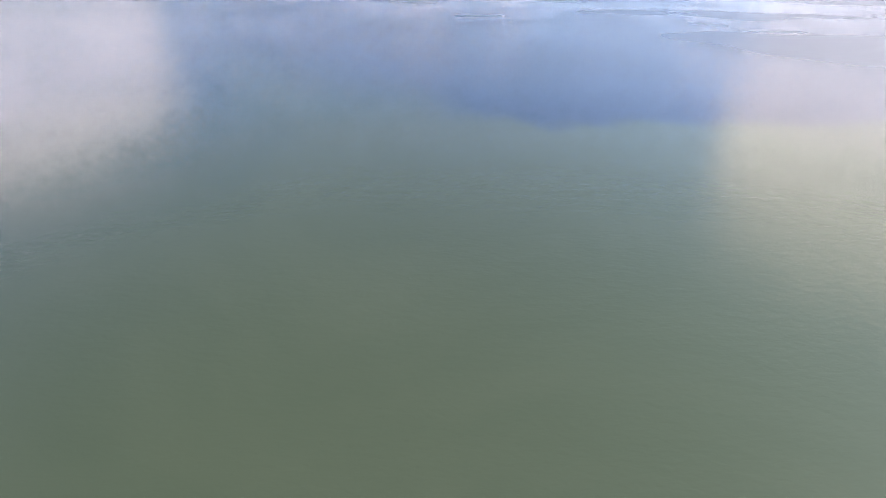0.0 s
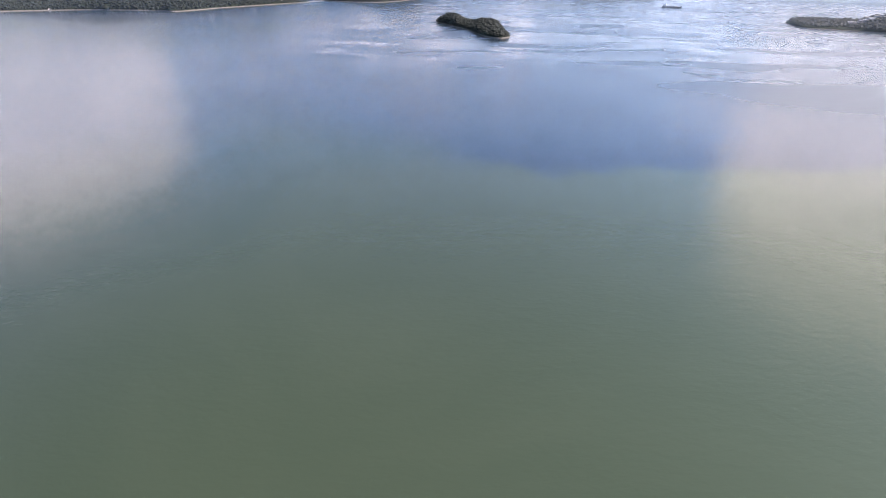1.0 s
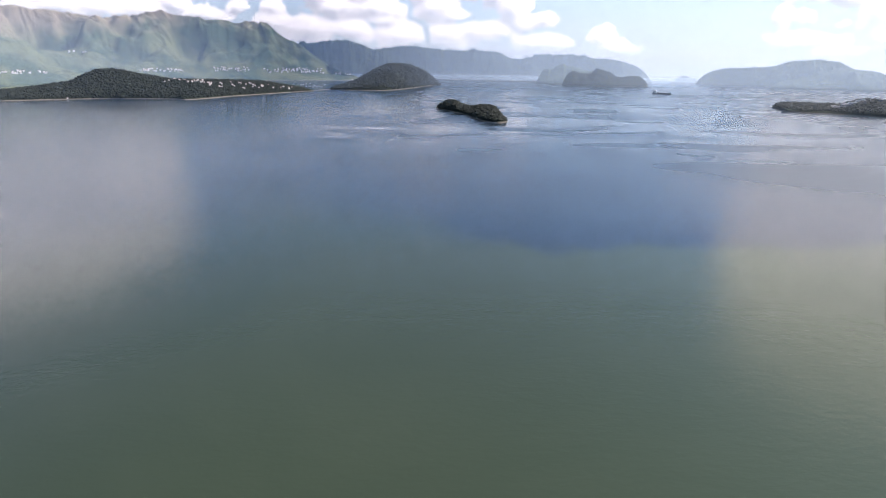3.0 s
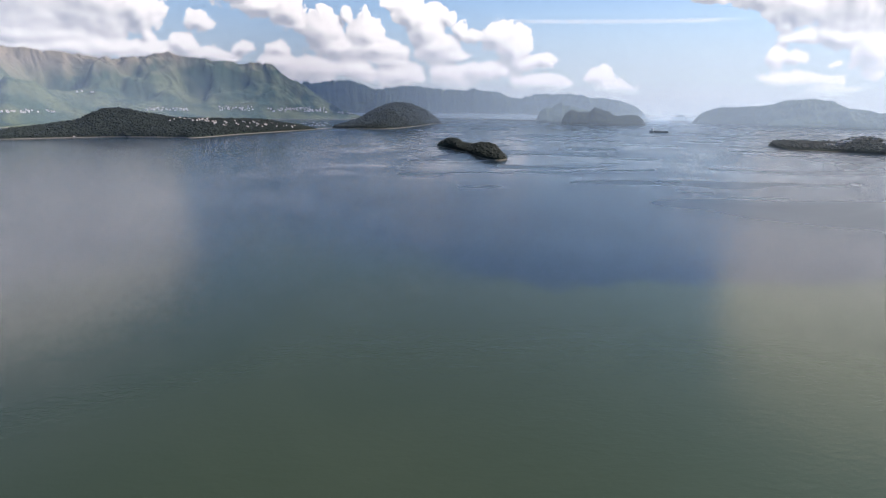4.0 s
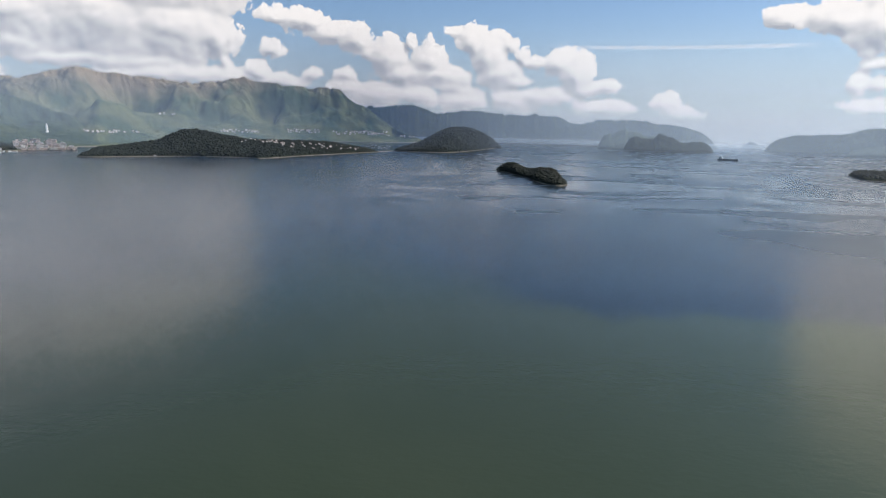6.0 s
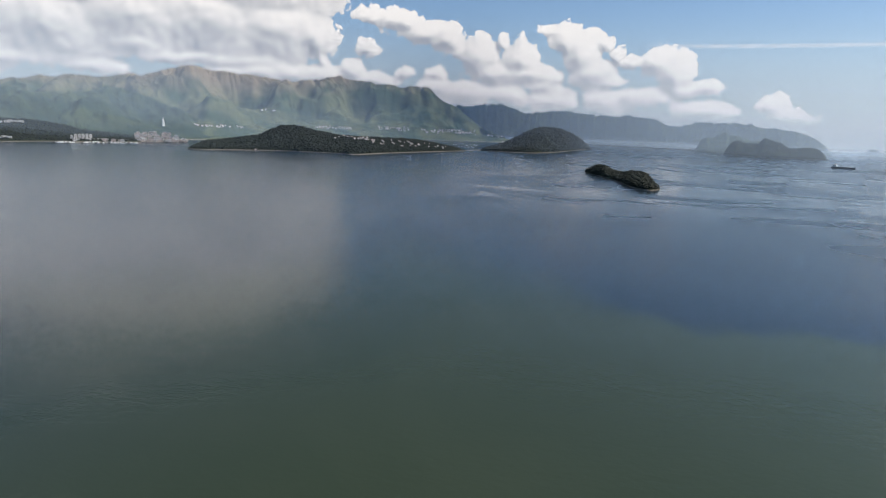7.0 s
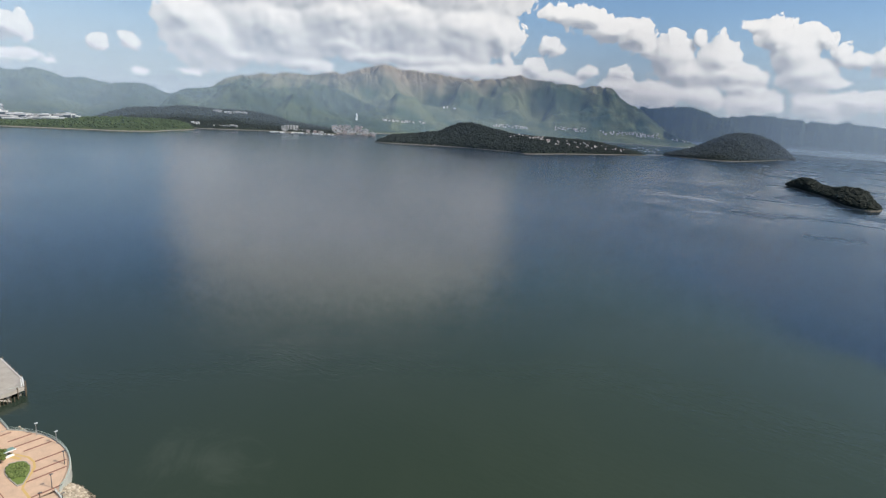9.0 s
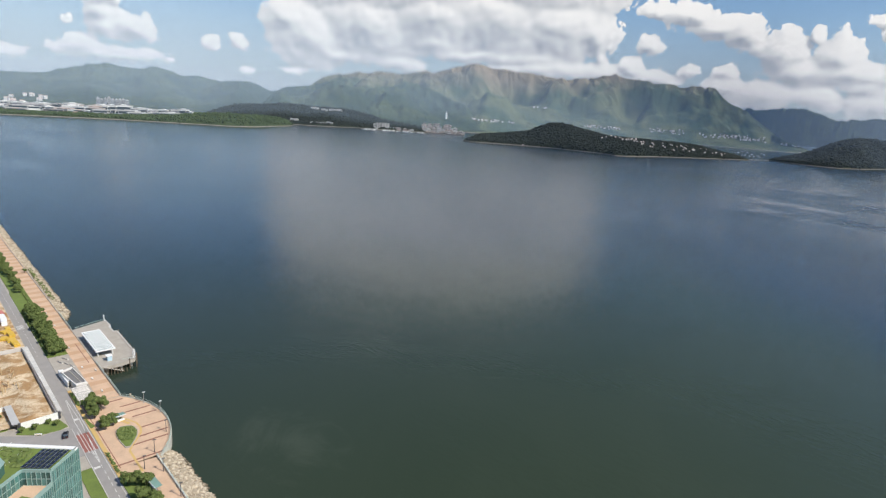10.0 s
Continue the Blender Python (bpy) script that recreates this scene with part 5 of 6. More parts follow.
def site_floor():
    n = 70
    u, w = np.meshgrid(np.linspace(-4.2, 68, n), np.linspace(24.1, 62, n), indexing="ij")
    edge = np.minimum(np.minimum(u + 4.2, 68 - u), (w - 24.1) * 1.4)
    z = Z + 0.9 - 0.5 * np.clip((edge - 2.5) / 4, 0, 1) + 1.2 * (fbm(u / 8, w / 8, 5, 71) - 0.5) * np.clip(edge / 4, 0, 1)
    z += 1.3 * np.exp(-(((w - 30) / 3.0) ** 2)) * np.clip(edge / 4, 0, 1)
    ob = grid_mesh("site_ground", np.stack([u, w, z], -1), SAND, "churned sandy earth in the building pit", "ground")
    ob.matrix_world = SH
    shore("ground_patch", flat(rect(70, 22, 430, 62), 3, Z + 0.03), SAND, "sandy storage yard beside the road", "ground")
    shore("sheet_piling", flat(strip([(-3.9, 24.6), (67.6, 24.6), (68, 50)], 0.5), 2.5, Z + 0.5), m_plain("rusty_brown_steel", (0.33, 0.16, 0.075), 0.8, 0.3, 0.4), "rusty brown sheet piling round the pit", "retaining wall")


site_floor()
TIMBER = m_plain("raw_timber", (0.50, 0.36, 0.20), 0.85, 0.2, 1.0)
random.seed(21)
for k in range(34):
    u, w = random.uniform(26, 50), random.uniform(29.5, 38)
    if k % 4 == 0:
        t = thing("timber_beam", SH @ pose(u, w, Z + 1.3, 0, random.uniform(-6, 6), random.uniform(0, 180)), "raw timber beam lying in the pit", "timber", "site timber")
        part("beam", box(-2.2, -0.13, 0, 2.2, 0.13, 0.26), TIMBER, t)
    else:
        t = thing("pile_stake", SH @ pose(u, w, Z + 0.4, random.uniform(-5, 5), random.uniform(-5, 5)), "pale pile head standing in the sandy pit", "pile", "site piles")
        part("shaft", add_rod(bmesh.new(), (0, 0, -1), (0, 0, random.uniform(1.8, 3.0)), 0.20, 0.18), TIMBER, t)
YELLOW = m_plain("machine_yellow", (0.62, 0.40, 0.05), 0.5, 0.2, 0.8)
for u, w, a, sx, sy, sz in ((80, 24.8, 5, 3.2, 1.4, 1.6), (86, 25.6, -8, 2.6, 1.6, 1.3), (94, 24.6, 3, 3.0, 1.4, 1.4), (99, 26.4, 20, 2.2, 1.8, 1.2), (90, 28, -15, 2.4, 1.5, 1.0), (103, 24.8, 0, 2.4, 1.2, 1.2)):
    t = thing("formwork_stack", SH @ pose(u, w, Z, 0, 0, a), "yellow steel formwork stacked in the yard", "formwork", "yellow stacks")
    for k in range(4):
        part("panel", box(-sx, -sy + 0.1 * k, sz * k / 4, sx - 0.2 * k, sy, sz * (k + 0.8) / 4, 0.04), YELLOW, t)
for u, w, mat, lab in ((112, 25.2, WHITE, "white site container"), (118.5, 25.2, WHITE, "white site container"), (125, 25.0, m_plain("faded_red_paint", (0.50, 0.16, 0.13), 0.6, 0.2), "faded red site container"), (134, 26, WHITE, "white site container"), (146, 26, GREY_WALL, "grey site container")):
    t = thing("site_container", SH @ pose(u, w, Z, 0, 0, random.uniform(-6, 6)), lab + " beside the road", "container", "site containers")
    part("body", box(-3, -1.2, 0.1, 3, 1.2, 2.6, 0.05), mat, t)
    part("roof", box(-3.05, -1.25, 2.6, 3.05, 1.25, 2.72), mat, t)
    for k in range(8):
        part("rib", box(-2.7 + k * 0.75, -1.26, 0.2, -2.6 + k * 0.75, -1.2, 2.5), mat, t)


# ---- car ----
def make_car(m):
    t = thing("car", m, "black hatchback car at the side street", "car")
    paint = m_plain("black_car_paint", (0.012, 0.012, 0.014), 0.55, 0.1)
    body = box(-2.15, -0.88, 0.32, 2.15, 0.88, 0.95, 0.14)
    part("body", body, paint, t)
    bm = box(-1.5, -0.78, 0.95, 1.2, 0.78, 1.48, 0.05)
    for v in bm.verts:
        if v.co.z > 1.2:
            v.co.x = v.co.x * 0.72 - 0.1
            v.co.y *= 0.86
    part("cabin", bm, GLASS_DARK, t)
    part("roof", box(-1.1, -0.64, 1.47, 0.75, 0.64, 1.52, 0.02), paint, t)
    for x in (-1.35, 1.35):
        for y in (-0.82, 0.82):
            w = part("wheel", add_rod(bmesh.new(), (x, y - 0.1, 0.32), (x, y + 0.1, 0.32), 0.32, sides=14), LAMP_DARK, t)
            part("rim", add_rod(bmesh.new(), (x, y - 0.115, 0.32), (x, y + 0.115, 0.32), 0.18, sides=10), STEEL, w)
    for y in (-0.6, 0.6):
        part("headlight", box(2.08, y - 0.2, 0.62, 2.18, y + 0.2, 0.78, 0.02), WHITE, t)
        part("tail_light", box(-2.18, y - 0.2, 0.66, -2.08, y + 0.2, 0.82, 0.02), m_plain("red_lens", (0.35, 0.02, 0.02), 0.3, 0.1), t)
    return t


make_car(SH @ pose(-20.2, 24.0, Z + 0.03, 0, 0, -14))
t = thing("road_barrier", SH @ pose(-14.3, 31.4, Z + 0.16, 0, 0, 60), "low white and orange barrier at the kerb", "barrier")
part("board", box(-1.2, -0.15, 0.2, 1.2, 0.15, 0.8, 0.04), WHITE, t)
part("stripe", box(-0.9, -0.17, 0.35, 0.9, 0.17, 0.6), PAVER_YELLOW, t)

# ---- office with a planted roof ----
TEAL = m_plain("teal_glass", (0.07, 0.17, 0.155), 0.10, 0.25, 0.15, pieces=0.9)
FIN = m_plain("pale_green_fin", (0.26, 0.37, 0.34), 0.45, 0.1, 0.4)
PANEL_DARK = m_plain("solar_cell", (0.012, 0.013, 0.024), 0.12, 0.2, 0.5)
ROOF_Z, TERR_Z = 29.0, 24.4


def office():
    t = thing("office_building", SH, "green glass office building with a planted roof", "building")
    p1, p2, p3, p4, p5 = Vector((-28, 78)), Vector((-71.4, 29.5)), Vector((-79.0, 37.4)), Vector((-74.4, 43.2)), Vector((-99.0, 71.0))
    p7, p8 = Vector((-112, 71.5)), Vector((-60, 110))
    core = m_plain("dark_interior", (0.05, 0.07, 0.07), 0.6, 0.2)
    part("lower_floors", flat([tuple(p) for p in (p1, p2, p7, p8)], Z - 1, TERR_Z - 0.05), core, t)
    part("terrace_floor", flat([tuple(p) for p in (p1, p2 + Vector((-0.2, 0.4)), p7, p8)], TERR_Z - 0.05, TERR_Z), PAVER, t)
    part("terrace_lawn", flat([(-79.4, 44.2), (-81.6, 42.6), (-86.5, 47.0), (-88, 53), (-83, 50)], TERR_Z, TERR_Z + 0.12), GRASS, t)
    part("upper_floor", flat([tuple(p) for p in (p1, p2, p3, p4, p5, p8)], TERR_Z, ROOF_Z - 0.5), core, t)
    part("roof", flat([tuple(p) for p in (p1, p2, p3, p4, p5, p8)], ROOF_Z - 0.5, ROOF_Z - 0.3), CONCRETE, t)
    c = Vector((-66, 44))
    part("roof_lawn", flat([tuple(p + (c - p) * 0.06) for p in (p1, p2, p3, p4, p5, p8)], ROOF_Z - 0.3, ROOF_Z - 0.1), GRASS, t)
    for a, b, wdt, mat in ((p1, p2, 1.3, WHITE), (p2, p3, 0.35, FIN), (p3, p4, 0.35, FIN), (p4, p5, 0.35, FIN)):
        d = (b - a).normalized()
        inn = Vector((-d.y, d.x)) * wdt
        if inn.dot(c - a) < 0:
            inn = -inn
        part("parapet", flat([tuple(a), tuple(b), tuple(b + inn), tuple(a + inn)], ROOF_Z - 0.5, ROOF_Z + 0.25), mat, t)
    d = (p7 - p3).normalized()
    part("parapet", flat(strip([tuple(p3), tuple(p7)], 0.3), TERR_Z, TERR_Z + 1.2), FIN, t)
    shared = {}

    def glaze(a, b, z0, z1, bays, floors, outward):
        d = (b - a)
        step = d.length / bays
        d = d.normalized()
        nrm = Vector((-d.y, d.x))
        if nrm.dot(outward) < 0:
            nrm = -nrm
        turn = math.degrees(math.atan2(d.y, d.x))
        hgt = (z1 - z0) / floors
        key = (round(step, 3), round(hgt, 3))
        for i in range(bays):
            q = a + d * step * (i + 0.5) + nrm * 0.08
            for j in range(floors):
                if key not in shared:
                    ob = part("pane", box(-step / 2 + 0.05, -0.05, 0.10, step / 2 - 0.05, 0.05, hgt - 0.16, 0.0), TEAL, t)
                    shared[key] = ob.data
                else:
                    ob = new("pane", shared[key])
                    ob.parent = t
                ob.matrix_basis = pose(q.x, q.y, z0 + j * hgt, 0, 0, turn)
        for i in range(bays + 1):
            q = a + d * step * i + nrm * 0.2
            m = pose(q.x, q.y, 0, 0, 0, turn)
            fin = add_box(bmesh.new(), -0.05, -0.16, z0, 0.05, 0.16, z1 + 0.1, 0, m)
            part("fin", fin, FIN, t)
        for j in range(floors + 1):
            q = a + d * (b - a).length / 2 + nrm * 0.12
            part("spandrel", add_box(bmesh.new(), -(b - a).length / 2, -0.06, z0 + j * hgt - 0.14, (b - a).length / 2, 0.06, z0 + j * hgt + 0.08, 0, pose(q.x, q.y, 0, 0, 0, turn)), FIN, t)

    sea = Vector((-1, -0.9))
    glaze(p2, p3, Z, ROOF_Z - 0.4, 14, 7, sea)
    glaze(p3, p3 + d * 22, Z, TERR_Z, 28, 6, sea)
    glaze(p3, p4, TERR_Z, ROOF_Z - 0.4, 6, 2, Vector((-1, 0.8)))
    glaze(p4, p4 + (p5 - p4).normalized() * 22, TERR_Z, ROOF_Z - 0.4, 16, 2, Vector((-1, -0.9)))
    # stair hut on the roof
    hut = part("stair_hut", flat([(-68.5, 47.5), (-73.2, 46.6), (-77.6, 49.0), (-72, 54)], ROOF_Z - 0.2, ROOF_Z + 3.0), TEAL, t)
    part("hut_roof", flat([(-68.2, 47.3), (-73.2, 46.3), (-78.0, 49.0), (-72, 54.5)], ROOF_Z + 3.0, ROOF_Z + 3.2), FIN, hut)
    for o in ([(-62, 39.5), (-63.2, 40.3), (-69.8, 46.6), (-68.8, 45.2)], [(-58, 43), (-59, 44), (-60.6, 46), (-59.6, 45)]):
        part("roof_path", flat(o, ROOF_Z - 0.1, ROOF_Z + 0.02), WHITE, t)
    return t


office()


def solar_array():
    o, a, b = Vector((-71.9, 31.2)), Vector((-6.1, 6.2)), Vector((4.0, 4.6))
    a_n, b_n = a.normalized(), b.normalized()
    top = thing("solar_array", SH, "dark solar panels in rows on the planted roof", "solar panels")
    turn = math.degrees(math.atan2(a.y, a.x))
    cell = frame_data = None
    rows, cols = 6, 5
    for i in range(cols):
        for j in range(rows):
            q = o + a * ((i + 0.5) / cols) + b * ((j + 0.5) / rows * 1.25) + a_n * 0.35
            m = pose(q.x, q.y, ROOF_Z + 0.35, 0, 0, turn) @ pose(0, 0, 0, 8, 0, 0)
            if cell is None:
                x = part("panel", box(-0.80, -0.56, 0.0, 0.80, 0.56, 0.05), PANEL_DARK, top)
                y = part("panel_frame", box(-0.85, -0.61, -0.04, 0.85, 0.61, 0.03), STEEL, top)
                cell, frame_data = x.data, y.data
            else:
                x, y = new("panel", cell), new("panel_frame", frame_data)
                x.parent = y.parent = top
            x.matrix_basis = y.matrix_basis = m
    for j in range(rows):
        q = o + b * ((j + 0.5) / rows * 1.25) + a * 0.5
        part("rack", add_box(bmesh.new(), -4.3, -0.1, ROOF_Z - 0.15, 4.3, 0.1, ROOF_Z + 0.30, 0, pose(q.x, q.y, 0, 0, 0, turn)), STEEL, top)


solar_array()
rng_roof = np.random.default_rng(77)
pts = []
for k in range(260):
    a, b = rng_roof.uniform(0.05, 1), rng_roof.uniform(0.02, 1)
    q = Vector((-66.5, 37.0)) * (1 - a) + Vector((-42, 64)) * a + (Vector((-7.5, 5.5)) * b)
    pts.append((q.x, q.y, ROOF_Z + 0.0))
heap("roof_planting", pts, rng_roof.uniform(0.3, 0.9, 260), FOLIAGE, "patchy green planting on the office roof", "plants", 0.4, 0.35, ICO1, 78, None, SH)


# ---- far buildings ----
def height_on(pts, x, y):
    flat_pts = pts.reshape(-1, 3)
    i = np.argmin((flat_pts[:, 0] - x) ** 2 + (flat_pts[:, 1] - y) ** 2)
    return max(float(flat_pts[i, 2]), 1.0)


def block(kind, mat, label, category, group, floors=0, gable=False):
    """A building of unit size: walls, roof, and dark window bands."""
    t = thing(kind, pose(0, 0, -80), label, category, group)
    part("wall", box(-0.5, -0.5, -0.15, 0.5, 0.5, 0.94), mat, t)
    if gable:
        bm = bmesh.new()
        v = [bm.verts.new(p) for p in ((-0.55, -0.55, 0.9), (0.55, -0.55, 0.9), (0.55, 0.55, 0.9), (-0.55, 0.55, 0.9), (-0.55, 0, 1.3), (0.55, 0, 1.3))]
        for f in ((0, 1, 5, 4), (2, 3, 4, 5), (0, 4, 3), (1, 2, 5), (3, 2, 1, 0)):
            bm.faces.new([v[i] for i in f])
        part("roof", bm, PINK_WALL, t)
    else:
        part("roof", box(-0.52, -0.52, 0.94, 0.52, 0.52, 1.0), ROOF_GREY, t)
        part("roof_hut", box(-0.15, -0.2, 1.0, 0.2, 0.2, 1.1), mat, t)
    for k in range(floors):
        z = (k + 0.45) * 0.92 / floors
        part("window_band", box(-0.505, -0.46, z, 0.505, 0.46, z + 0.38 / floors), GLASS_DARK, t)
        part("window_band", box(-0.46, -0.505, z, 0.46, 0.505, z + 0.38 / floors), GLASS_DARK, t)
    return t


FACTORY = [block("factory", WHITE, "white flat-roofed factory block on the waterfront", "factory", "waterfront factories", 1),
           block("factory", GREY_WALL, "grey flat-roofed factory block on the waterfront", "factory", "waterfront factories", 1),
           block("factory", PINK_WALL, "pinkish flat-roofed factory block on the waterfront", "factory", "waterfront factories", 1)]
TOWER = block("tower_block", GREY_WALL, "tall pale grey apartment tower in a row", "apartment tower", "apartment towers", 16)
BLOCK = block("apartment_block", WHITE_WALL, "white apartment block by the water", "apartment block", "waterside apartments", 6)
VILLA = block("terraced_villas", PINK_WALL, "stepped pinkish terraced housing above the marina", "housing", "marina housing", 3)
HOUSE = block("village_house", WHITE_WALL, "small pale village house under the hills", "house", "village houses", 0, True)
MASTERS = [*FACTORY, TOWER, BLOCK, VILLA, HOUSE]


def put(master, bearing, dist, w, d, h, z=None, pts=None, turn=None):
    x, y = polar(bearing, dist)
    z = z if z is not None else height_on(pts, x, y)
    turn = bearing + random.uniform(-25, 25) if turn is None else turn
    return copy_thing(master, pose(x, y, z, 0, 0, turn) @ Matrix.Diagonal((w, d, h, 1)))


random.seed(31)
for k in range(74):
    b = 63.4 + 15.6 * (k + random.random()) / 74
    d = random.uniform(2680, 3020)
    m = random.choices(FACTORY, (6, 2, 2))[0]
    put(m, b, d, random.uniform(28, 80), random.uniform(30, 60), random.uniform(9, 22) * (1.0 if d < 2850 else 1.35), 4.5, turn=72 + random.uniform(-25, 25))
for k in range(9):
    put(TOWER, 68.8 + k * 0.27, 3130 + random.uniform(-30, 30), 13, 17, 50 + random.uniform(-4, 8), 5, turn=70)
put(FACTORY[0], 69.1, 2960, 70, 40, 32, 4.5, turn=70)
put(FACTORY[0], 69.9, 2990, 60, 40, 27, 4.5, turn=70)
put(FACTORY[1], 68.9, 2700, 60, 40, 22, 4.5, turn=70)
for k in range(18):
    put(HOUSE, random.uniform(74.5, 80), random.uniform(3150, 3500), random.uniform(12, 22), 12, random.uniform(8, 15), pts=LEFT_PTS)
put(BLOCK, 52.6, 2868, 70, 22, 13, 4, turn=55)
put(BLOCK, 51.7, 2880, 50, 22, 16, 4, turn=52)
put(BLOCK, 53.4, 2860, 30, 20, 9, 4, turn=55)
for b, w in ((52.9, 40), (52.0, 34), (51.2, 42), (50.6, 30), (54.6, 18), (55.0, 14)):
    put(BLOCK, b, 3110 if b < 53 else 2870, w, 16, 10, pts=HEAD_PTS, turn=b)
for k in range(6):
    put(BLOCK, 47.2 - k * 0.27, 2930 + random.uniform(-15, 15), 11, 14, 22 + random.uniform(-4, 6), 4.5, turn=46)
for k in range(12):
    put(BLOCK, 48.3 - k * 0.32, 2912 + random.uniform(-8, 25), random.uniform(12, 28), 12, random.uniform(5, 10), 4, turn=46)
for tier in range(6):
    for k in range(8 - tier // 2):
        if random.random() < 0.85:
            put(random.choice((VILLA, VILLA, BLOCK)), 42.4 - k * 0.52 + random.uniform(-0.15, 0.15), 2960 + tier * 34 + random.uniform(-12, 12), random.uniform(13, 24), 18, random.uniform(7, 12), 3 + tier * 5.6, turn=41 + random.uniform(-12, 12))
for k in range(34):
    put(VILLA if k % 3 else BLOCK, random.uniform(38.4, 46), random.uniform(2900, 2960), random.uniform(10, 20), 12, random.uniform(6, 10), 4, turn=42 + random.uniform(-9, 9))
# villages at the foot of the mountain: bearings, and how many degrees below eye level they lie
for a0, a1, e0, e1, count in ((33.6, 38.2, -1.15, -0.95, 36), (23.6, 26.9, -0.98, -0.74, 36), (18.0, 21.0, -0.92, -0.55, 34), (11.2, 16.8, -1.05, -0.62, 70), (8.2, 10.4, -1.25, -1.0, 14), (40, 46, -1.4, -0.9, 16), (30.5, 32.1, 0.46, 0.6, 6)):
    for k in range(count):
        b, aim_e = random.uniform(a0, a1), random.uniform(e0, e1)
        col = PEAK_PTS[int(np.argmin(abs(PEAK_BEARINGS - b)))]
        rise = np.degrees(np.arctan2(col[:, 2] - H, np.hypot(col[:, 0], col[:, 1])))
        j = max(int(np.argmax(rise >= aim_e)), 2)
        put(HOUSE, b, math.hypot(col[j, 0], col[j, 1]), random.uniform(5, 11), random.uniform(6, 9), random.uniform(4, 7), float(col[j, 2]) - 1)
for k in range(58):
    b = random.uniform(14.2, 25.2)
    u = random.uniform(0.25, 0.75) if b < 22 else random.uniform(0.55, 0.9)
    r0, rc = np.interp(b, [14, 20, 25], [2750, 2420, 2310]), np.interp(b, [14, 20, 25], [2870, 2640, 2600])
    put(HOUSE, b, r0 + (rc - r0) * u, random.uniform(3, 6.5), random.uniform(3, 6), random.uniform(4.5, 6.5), pts=BIG_PTS)
for b, r in ((32.5, 2402), (29.2, 2400), (26.0, 2345), (36.5, 2398)):
    put(HOUSE, b, r, 9, 5, 3.0, 2.0)
for k in range(16):
    b = random.uniform(-37.8, -33.8)
    put(FACTORY[k % 3], b, random.uniform(2120, 2230), random.uniform(10, 28), 10, random.uniform(3, 7), pts=RIGHT_PTS)
for i, m in enumerate(MASTERS):
    x, y = polar(83 + i * 0.5, 2900)
    m.matrix_basis = pose(x, y, 4.5, 0, 0, 80) @ Matrix.Diagonal((30, 26, 14, 1))


def mast_crane(bearing, dist, z, tall):
    x, y = polar(bearing, dist)
    t = thing("crane", pose(x, y, z, 0, 0, bearing), "thin steel jib crane on the low island", "crane", "island cranes")
    part("mast", add_rod(bmesh.new(), (0, 0, -2), (0, 0, tall), 0.8, 0.5, 6), STEEL, t)
    part("jib", add_rod(bmesh.new(), (0, 0, tall * 0.8), (12, 0, tall * 1.25), 0.5, 0.3, 6), STEEL, t)


for b, tall in ((-35.6, 17), (-36.0, 12), (-37.2, 13)):
    mast_crane(b, 2200, height_on(RIGHT_PTS, *polar(b, 2200)), tall)


# ---- statue on its knoll ----
def statue():
    x, y = polar(40.25, 3600)
    z = max(height_on(FRONT_PTS, x, y), height_on(PEAK_PTS, x, y))
    profile = [(8.0, -6), (8.0, 2.5), (6.2, 3.0), (6.0, 5.0), (5.0, 6.0), (5.6, 12), (5.4, 20), (4.8, 27), (4.9, 31), (4.0, 34), (1.9, 35.5), (2.2, 38), (2.1, 40), (1.2, 42.5), (0.1, 43.5)]
    n = 20
    v = [(r * math.cos(2 * math.pi * k / n), r * 0.8 * math.sin(2 * math.pi * k / n), h) for r, h in profile for k in range(n)]
    f = [(i * n + k, i * n + (k + 1) % n, (i + 1) * n + (k + 1) % n, (i + 1) * n + k) for i in range(len(profile) - 1) for k in range(n)]
    f.append(tuple(range(n))[::-1])
    ob = shape("statue", v, f, WHITE, None, True)
    ob.matrix_world = pose(x, y, z, 0, 0, 40)
    tagged(ob, "tall white standing statue on the hillside", "statue")


statue()


# ---- ships and boats ----
def hull(bm, length, beam, depth, sheer, bow=0.16):
    """A lofted hull along x, bow at +x."""
    st = []
    for k in range(13):
        s = k / 12
        x = -length / 2 + length * s
        wid = beam / 2 * (min(1, (1 - s) / bow) ** 0.6 if s > 1 - bow else min(1, 0.75 + s * 2.5))
        top = depth + sheer * max(0, (s - 0.75) / 0.25) ** 2
        st.append([bm.verts.new((x, -max(wid, 0.05), top)), bm.verts.new((x, -max(wid * 0.85, 0.04), -1.5)), bm.verts.new((x, max(wid * 0.85, 0.04), -1.5)), bm.verts.new((x, max(wid, 0.05), top))])
    for a, b in zip(st, st[1:]):
        for i in range(4):
            bm.faces.new((a[i], b[i], b[(i + 1) % 4], a[(i + 1) % 4]))
    bm.faces.new(st[0][::-1])
    bm.faces.new(st[-1])
    bmesh.ops.recalc_face_normals(bm, faces=bm.faces)
    return bm


HULL_GREY = m_plain("dark_hull_paint", (0.055, 0.065, 0.075), 0.6, 0.25, 0.1)
x, y = polar(-20.3, 3005)
ship = thing("cargo_ship", pose(x, y, 0, 0, 0, -34), "dark cargo ship with a white stern bridge", "ship")
part("hull", hull(bmesh.new(), 88, 14, 6.5, 3), HULL_GREY, ship)
part("deck_house", box(-36, -5.5, 6.5, -25, 5.5, 13, 0.3), WHITE, ship)
part("bridge", box(-34, -6.2, 13, -27, 6.2, 17.5, 0.3), WHITE, ship)
part("bridge_window", box(-26.98, -5.5, 15, -26.9, 5.5, 16.6), GLASS_DARK, ship)
